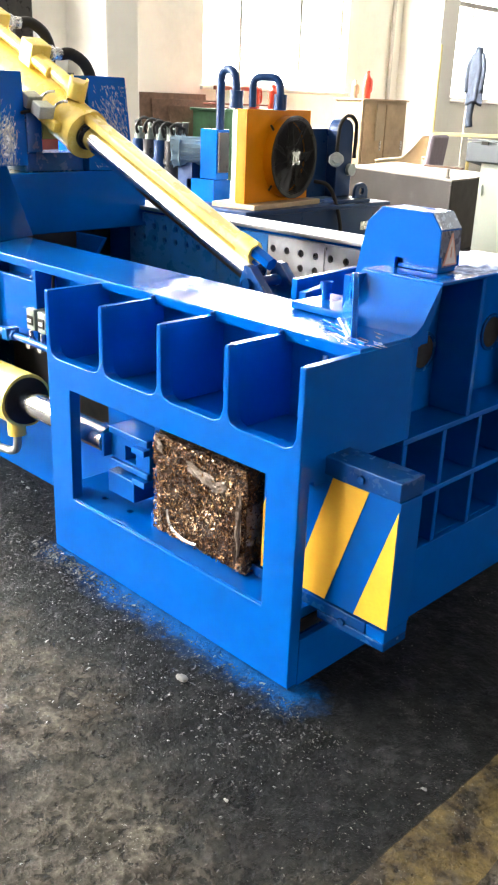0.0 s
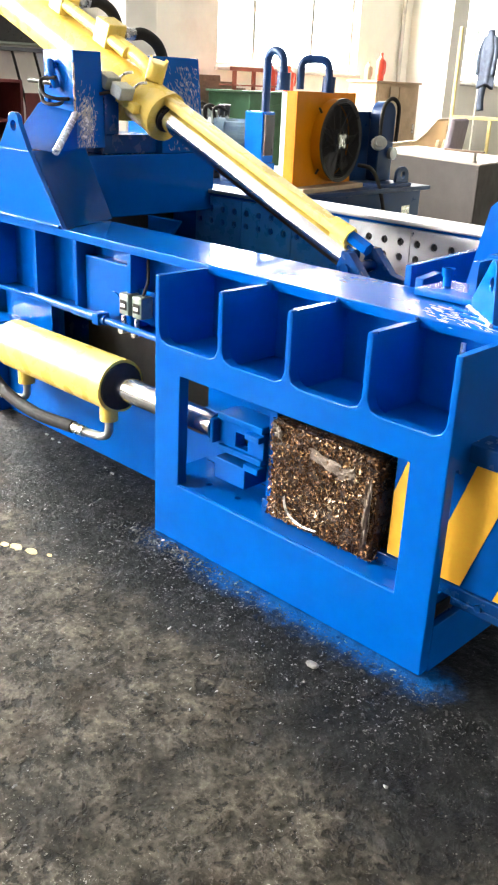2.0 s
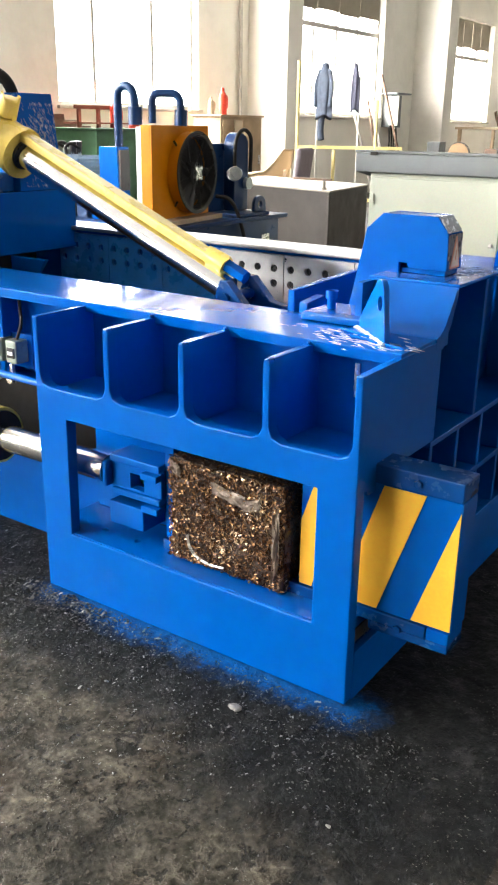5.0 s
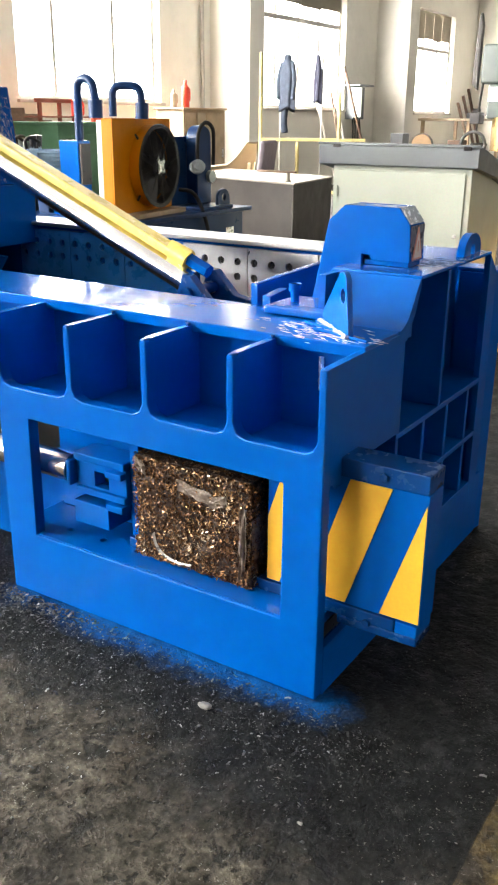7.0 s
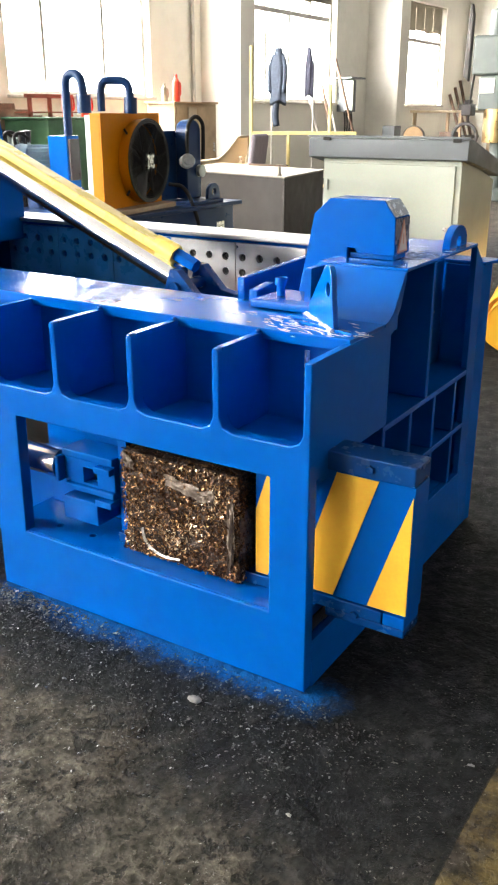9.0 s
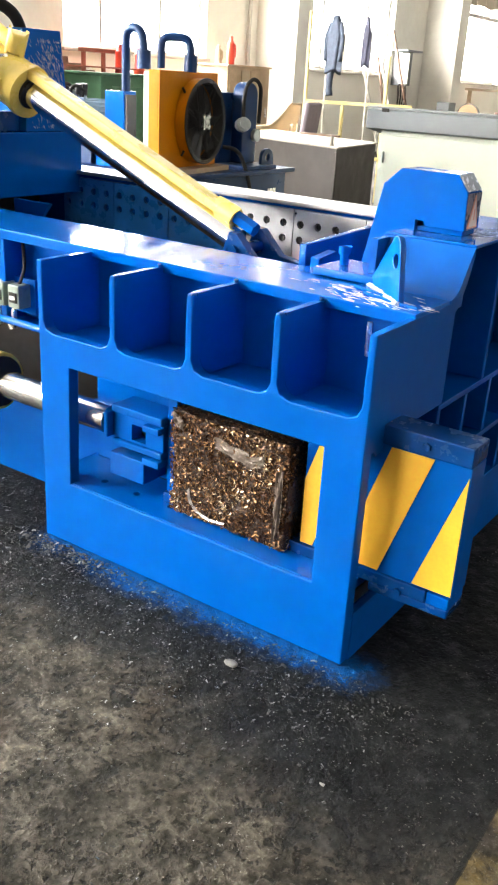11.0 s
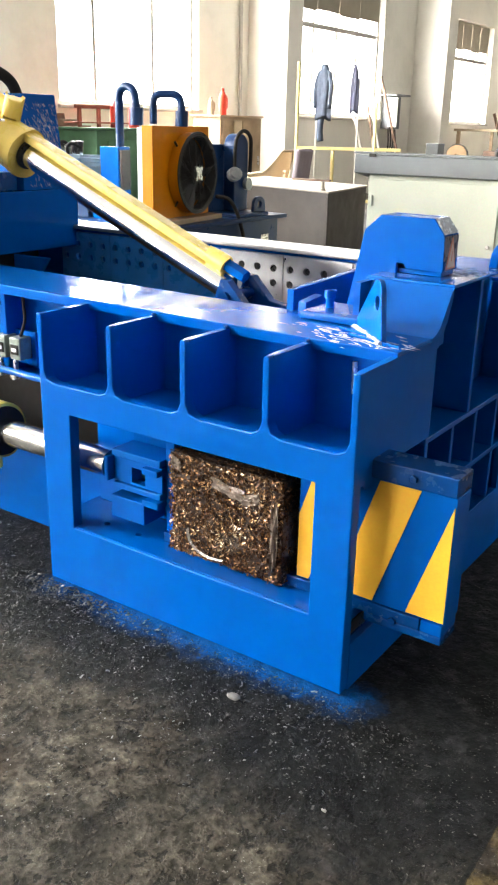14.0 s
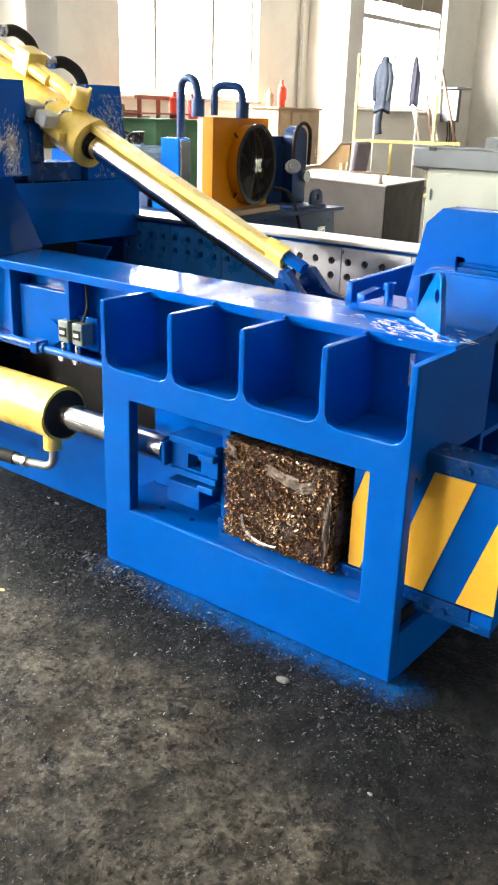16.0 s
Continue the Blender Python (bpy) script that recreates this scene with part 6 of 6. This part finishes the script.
def drill_press():
    g = thing("drilling_machine", (-3.9, 14.2, 0), "grey-green column drilling machine", "drilling machine")
    cx, cy = -4.1, 14.2
    part("base", box(cx - 0.45, cx + 0.5, cy - 0.5, cy + 0.5, 0, 0.18, 0.02), MINT, g)
    part("column", rod((cx + 0.12, cy, 0.18), (cx + 0.12, cy, 2.6), 0.15, seg=28), MINT, g)
    hd = part("head", box(cx - 0.38, cx + 0.34, cy - 0.3, cy + 0.3, 2.0, 2.62, 0.05), MINT, g)
    part("motor", joined(rod((cx - 0.05, cy, 2.62), (cx - 0.05, cy, 2.98), 0.15, seg=24, bevel=0.03), rod((cx - 0.05, cy, 2.98), (cx - 0.05, cy, 3.03), 0.08, seg=20)), MINT, hd)
    part("spindle", rod((cx - 0.18, cy - 0.02, 1.55), (cx - 0.18, cy - 0.02, 2.0), 0.06, seg=18), BARE, hd)
    part("label_plate", box(cx - 0.2, cx + 0.05, cy - 0.315, cy - 0.302, 1.72, 1.95, 0.003), WHITE, hd)
    part("gear_case", box(cx - 0.22, cx + 0.3, cy - 0.3, cy + 0.28, 1.45, 1.995, 0.03), MINT, hd)
    part("feed_lever", tube([(cx - 0.4, cy - 0.2, 1.2), (cx - 0.36, cy - 0.25, 1.7), (cx - 0.30, cy - 0.28, 2.2)], 0.02, 8), BLACK, hd)
    part("belt_cover", sheet([[(cx - 0.52, 2.0), (cx - 0.42, 1.9), (cx - 0.40, 2.9), (cx - 0.44, 3.1), (cx - 0.47, 3.1)]], "y", 13.9, 14.0, 0.02), TANK, hd)
    bm = sheet([ring(0, 0, 0.24, 28), ring(0, 0, 0.19, 28)], "y", -0.03, 0.03, 0.01)
    bm.transform(Matrix.Translation((cx - 0.42, cy - 0.25, 1.02)))
    part("hand_wheel", bm, BLACK_PAINT, hd)
    part("wheel_shaft", rod((cx - 0.42, cy - 0.3, 1.02), (cx - 0.3, cy + 0.1, 1.02), 0.03), BLACK_PAINT, hd)
    part("table", rod((cx + 0.12, cy - 0.1, 0.95), (cx + 0.12, cy - 0.1, 1.45), 0.27, seg=36, bevel=0.02), BRASS, g, "worn bronze drum table")
    part("vice", box(cx - 0.5, cx - 0.32, cy - 0.3, cy - 0.05, 1.36, 1.55, 0.02), BLACK_PAINT, g)


def far_bench():
    g = thing("work_bench", (-5.6, 14.6, 0), "cluttered work bench under the far window", "bench")
    part("top", box(-6.5, -4.75, 14.2, 15.0, 0.70, 0.76, 0.006), BROWN, g)
    for x, y in ((-6.42, 14.28), (-4.83, 14.28), (-6.42, 14.92), (-4.83, 14.92)):
        part("leg", box(x - 0.04, x + 0.04, y - 0.04, y + 0.04, 0, 0.699, 0.004), BROWN, g)
    d = thing("grinding_disc", (-5.62, 14.35, 0.76), "orange-brown grinding disc standing on the bench", "disc")
    part("disc", turned(sheet([ring(0, 0, 0.2, 32), ring(0, 0, 0.04, 16)], "y", -0.03, 0.03, 0.012), Matrix.Translation((-5.62, 14.35, 0.975)) ), TAN, d)
    part("rim", turned(sheet([ring(0, 0, 0.214, 32), ring(0, 0, 0.201, 32)], "y", -0.035, 0.035, 0.004), Matrix.Translation((-5.62, 14.35, 0.975))), BLACK_PAINT, d)
    for x, w, h, m, lab in ((-5.02, 0.26, 0.32, BROWN, "small rusty steel box on the bench"), (-6.15, 0.25, 0.42, SLATE, "grey tool case on the bench"), (-5.3, 0.2, 0.16, WHITE, "white carton on the bench")):
        whole("bench_box", box(x - w / 2, x + w / 2, 14.4, 14.7, 0.7605, 0.76 + h, 0.01), m, lab, "box")
    # benches and boards stacked below window three
    s = thing("shelf_table", (-7.0, 20.0, 0), "pale board table with a tool on it", "table")
    part("top", box(-8.3, -6.9, 20.6, 23.2, 1.40, 1.46, 0.006), BEIGE, s)
    for x, y in ((-8.2, 20.7), (-7.0, 20.7), (-8.2, 23.1), (-7.0, 23.1)):
        part("leg", box(x - 0.04, x + 0.04, y - 0.04, y + 0.04, 0, 1.399, 0.004), WOOD, s)
    v = thing("bench_vice", (-7.2, 21.6, 1.46), "small dark bench vice", "vice")
    part("jaw", joined(box(-7.35, -7.1, 21.5, 21.7, 1.461, 1.60, 0.01), box(-7.2, -7.05, 21.5, 21.7, 1.60, 1.70, 0.01)), BLACK_PAINT, v)
    part("screw", rod((-7.05, 21.6, 1.55), (-6.75, 21.6, 1.55), 0.025), BARE, v)


def leaning_poles():
    rnd = random.Random(9)
    for k in range(4):
        y = 16.4 + 0.3 * k
        g = whole("pole", rod((-8.35 + 0.1 * k, y + rnd.uniform(-0.3, 0.3), FLOOR_Z), (-8.93, y + 0.3 * (k % 2), 1.7 + 0.28 * k), 0.03, seg=10), BROWN if k % 2 else FRAME, "steel pole leaning against the wall", "pole", "poles leaning on the wall")
    for k in range(3):
        y = 25.0 + 0.4 * k
        whole("pole", rod((-8.2, y, FLOOR_Z), (-8.93, y + 0.1, 1.9 + 0.2 * k), 0.045, seg=10), BROWN, "rusty bar leaning in the corner", "pole", "bars leaning in the corner")
    whole("ladder_rack", joined(rod((-6.1, 26.2, FLOOR_Z), (-5.75, 26.35, 4.2), 0.05, seg=8), rod((-5.6, 26.2, FLOOR_Z), (-5.65, 26.35, 4.2), 0.05, seg=8), *[rod((-6.06 + 0.04 * k, 26.22, 0.4 + 0.4 * k), (-5.6, 26.22, 0.4 + 0.4 * k), 0.03, seg=8) for k in range(9)]), BROWN, "dark steel ladder leaning on the end wall", "ladder")


def wall_pipes():
    whole("wall_pipe", joined(rod((-8.95, 12.1, FLOOR_Z), (-8.95, 12.1, HALL_H - 0.01), 0.035, seg=12)), FRAME, "thin painted conduit running up the wall", "pipe", kind="structure")


def floor_bits():
    rnd = random.Random(12)
    bm = bmesh.new()
    for k in range(4200):
        if k >= 3700:  # a heap against the corner of the frame
            x, y = -1.03 + rnd.gauss(0, 0.15), -0.015 - abs(rnd.gauss(0, 0.05))
        elif k % 4:
            x, y = rnd.uniform(-1.9, 0.25), -abs(rnd.gauss(0, 0.2)) - 0.02
        else:
            x, y = rnd.uniform(-2.4, 0.5), rnd.uniform(-1.3, 0.0)
        if x < -W and rnd.random() < 0.5:
            y += 0.25
        r = rnd.uniform(0.0007, 0.0022) * (2.0 if rnd.random() < 0.05 else 1) * (1.7 if k >= 3700 else 1)
        a = rnd.uniform(0, 6.28)
        d = Vector((math.cos(a), math.sin(a), rnd.uniform(-0.4, 0.4)))
        e = Vector((-math.sin(a), math.cos(a), rnd.uniform(-0.5, 0.5)))
        l = r * rnd.uniform(1.0, 2.8)
        c = Vector((x, y, FLOOR_Z + 0.0008 + 0.4 * l + 0.5 * r))
        # a bent flake: two facets folded along the middle
        q = [bm.verts.new(c + d * (l * u) + e * (r * v) + Vector((0, 0, w * r))) for u, v, w in ((-1, -0.8, 0), (0.1, -1, 0.5), (1, -0.6, 0), (0.8, 0.9, 0), (-0.1, 0.8, 0.5), (-0.9, 1, 0))]
        bm.faces.new((q[0], q[1], q[4], q[5]))
        bm.faces.new((q[1], q[2], q[3], q[4]))
    me = bpy.data.meshes.new("metal_swarf")
    bm.to_mesh(me)
    bm.free()
    me.materials.append(CHIPS)
    tagged(new("metal_swarf", me), "fine metal swarf scattered on the concrete", "swarf", kind="stuff")
    bm = bmesh.new()
    bmesh.ops.create_icosphere(bm, subdivisions=3, radius=1.0)
    for v in bm.verts:
        k = 1 + 0.25 * noise.noise(v.co * 1.7)
        v.co = Vector((-0.232 + v.co.x * 0.021 * k, -0.172 + v.co.y * 0.013 * k, FLOOR_Z + max(0.0, 0.003 + v.co.z * 0.006 * k)))
    whole("pebble", bm, PEBBLE, "pale flat stone lying on the oily floor", "stone", smooth=60)
    for k, (x, y, r) in enumerate(((-2.57, 0.19, 0.02), (-2.11, 0.215, 0.011), (-2.05, 0.205, 0.009), (-2.0, 0.205, 0.009), (-1.66, 0.195, 0.009), (-1.595, 0.18, 0.011), (-3.38, 0.55, 0.02), (0.177, -0.392, 0.007))):
        bm = bmesh.new()
        bmesh.ops.create_icosphere(bm, subdivisions=2, radius=1.0)
        for v in bm.verts:
            n = 1 + 0.5 * noise.noise(v.co * 1.3 + Vector((k * 3.1, 0, 0)))
            v.co = Vector((x + v.co.x * r * n, y + v.co.y * r * 0.6 * n, FLOOR_Z + max(0.0, 0.3 * r + v.co.z * 0.35 * r * n)))
        whole("chip", bm, PALE, "pale chip of concrete lying on the floor", "chip", "chips on the floor", smooth=30)
    for k, (x, y, s) in enumerate(((-1.33, -0.42, 0.017), (-1.27, -0.40, 0.016), (-1.37, -0.44, 0.012), (-1.21, -0.37, 0.007))):
        n = 14
        loop = []
        for i in range(n):
            a = 2 * math.pi * i / n
            r = s * (1 + 0.4 * noise.noise(Vector((math.cos(a) * 2, math.sin(a) * 2, k * 5.0))))
            loop.append((x + 1.6 * r * math.cos(a), y + r * math.sin(a)))
        whole("paint_splash", sheet([loop], "z", FLOOR_Z + 0.0003, FLOOR_Z + 0.0012, 0), SPLASH, "dried splash of yellow paint on the floor", "paint splash", "paint splashes on the floor")


power_unit()
steel_box()
console()
storage_cabinet()
bottle((-8.05, 10.36, 1.576), 0.062, 0.40, RED, "red flask with a handle on the cupboard", "flask")
bottle((-8.12, 10.14, 1.576), 0.05, 0.26, BEIGE, "pale plastic bottle on the cupboard", "bottle")
bottle((-8.1, 7.9, 1.361), 0.075, 0.36, RED, "red bottle standing on the green cabinet", "bottle")
bottle((-8.1, 8.28, 1.361), 0.075, 0.34, RED, "red bottle standing on the green cabinet", "bottle")
green_cabinet()
old_gate()
plastic_chair()
office_chair()
yellow_rail()
clothes_stand()
hanging_clothes("work_jacket", -7.5, 12.62, 2.46, 0.31, 0.9, DENIM, "faded blue work overalls hung on the stand", True)
hanging_clothes("cloth", -7.02, 12.85, 2.46, 0.16, 0.78, NAVY, "dark cloth hung on the stand", False)
wall_boxes()
lockers()
spare_cylinders()
drill_press()
far_bench()
leaning_poles()
wall_pipes()
floor_bits()
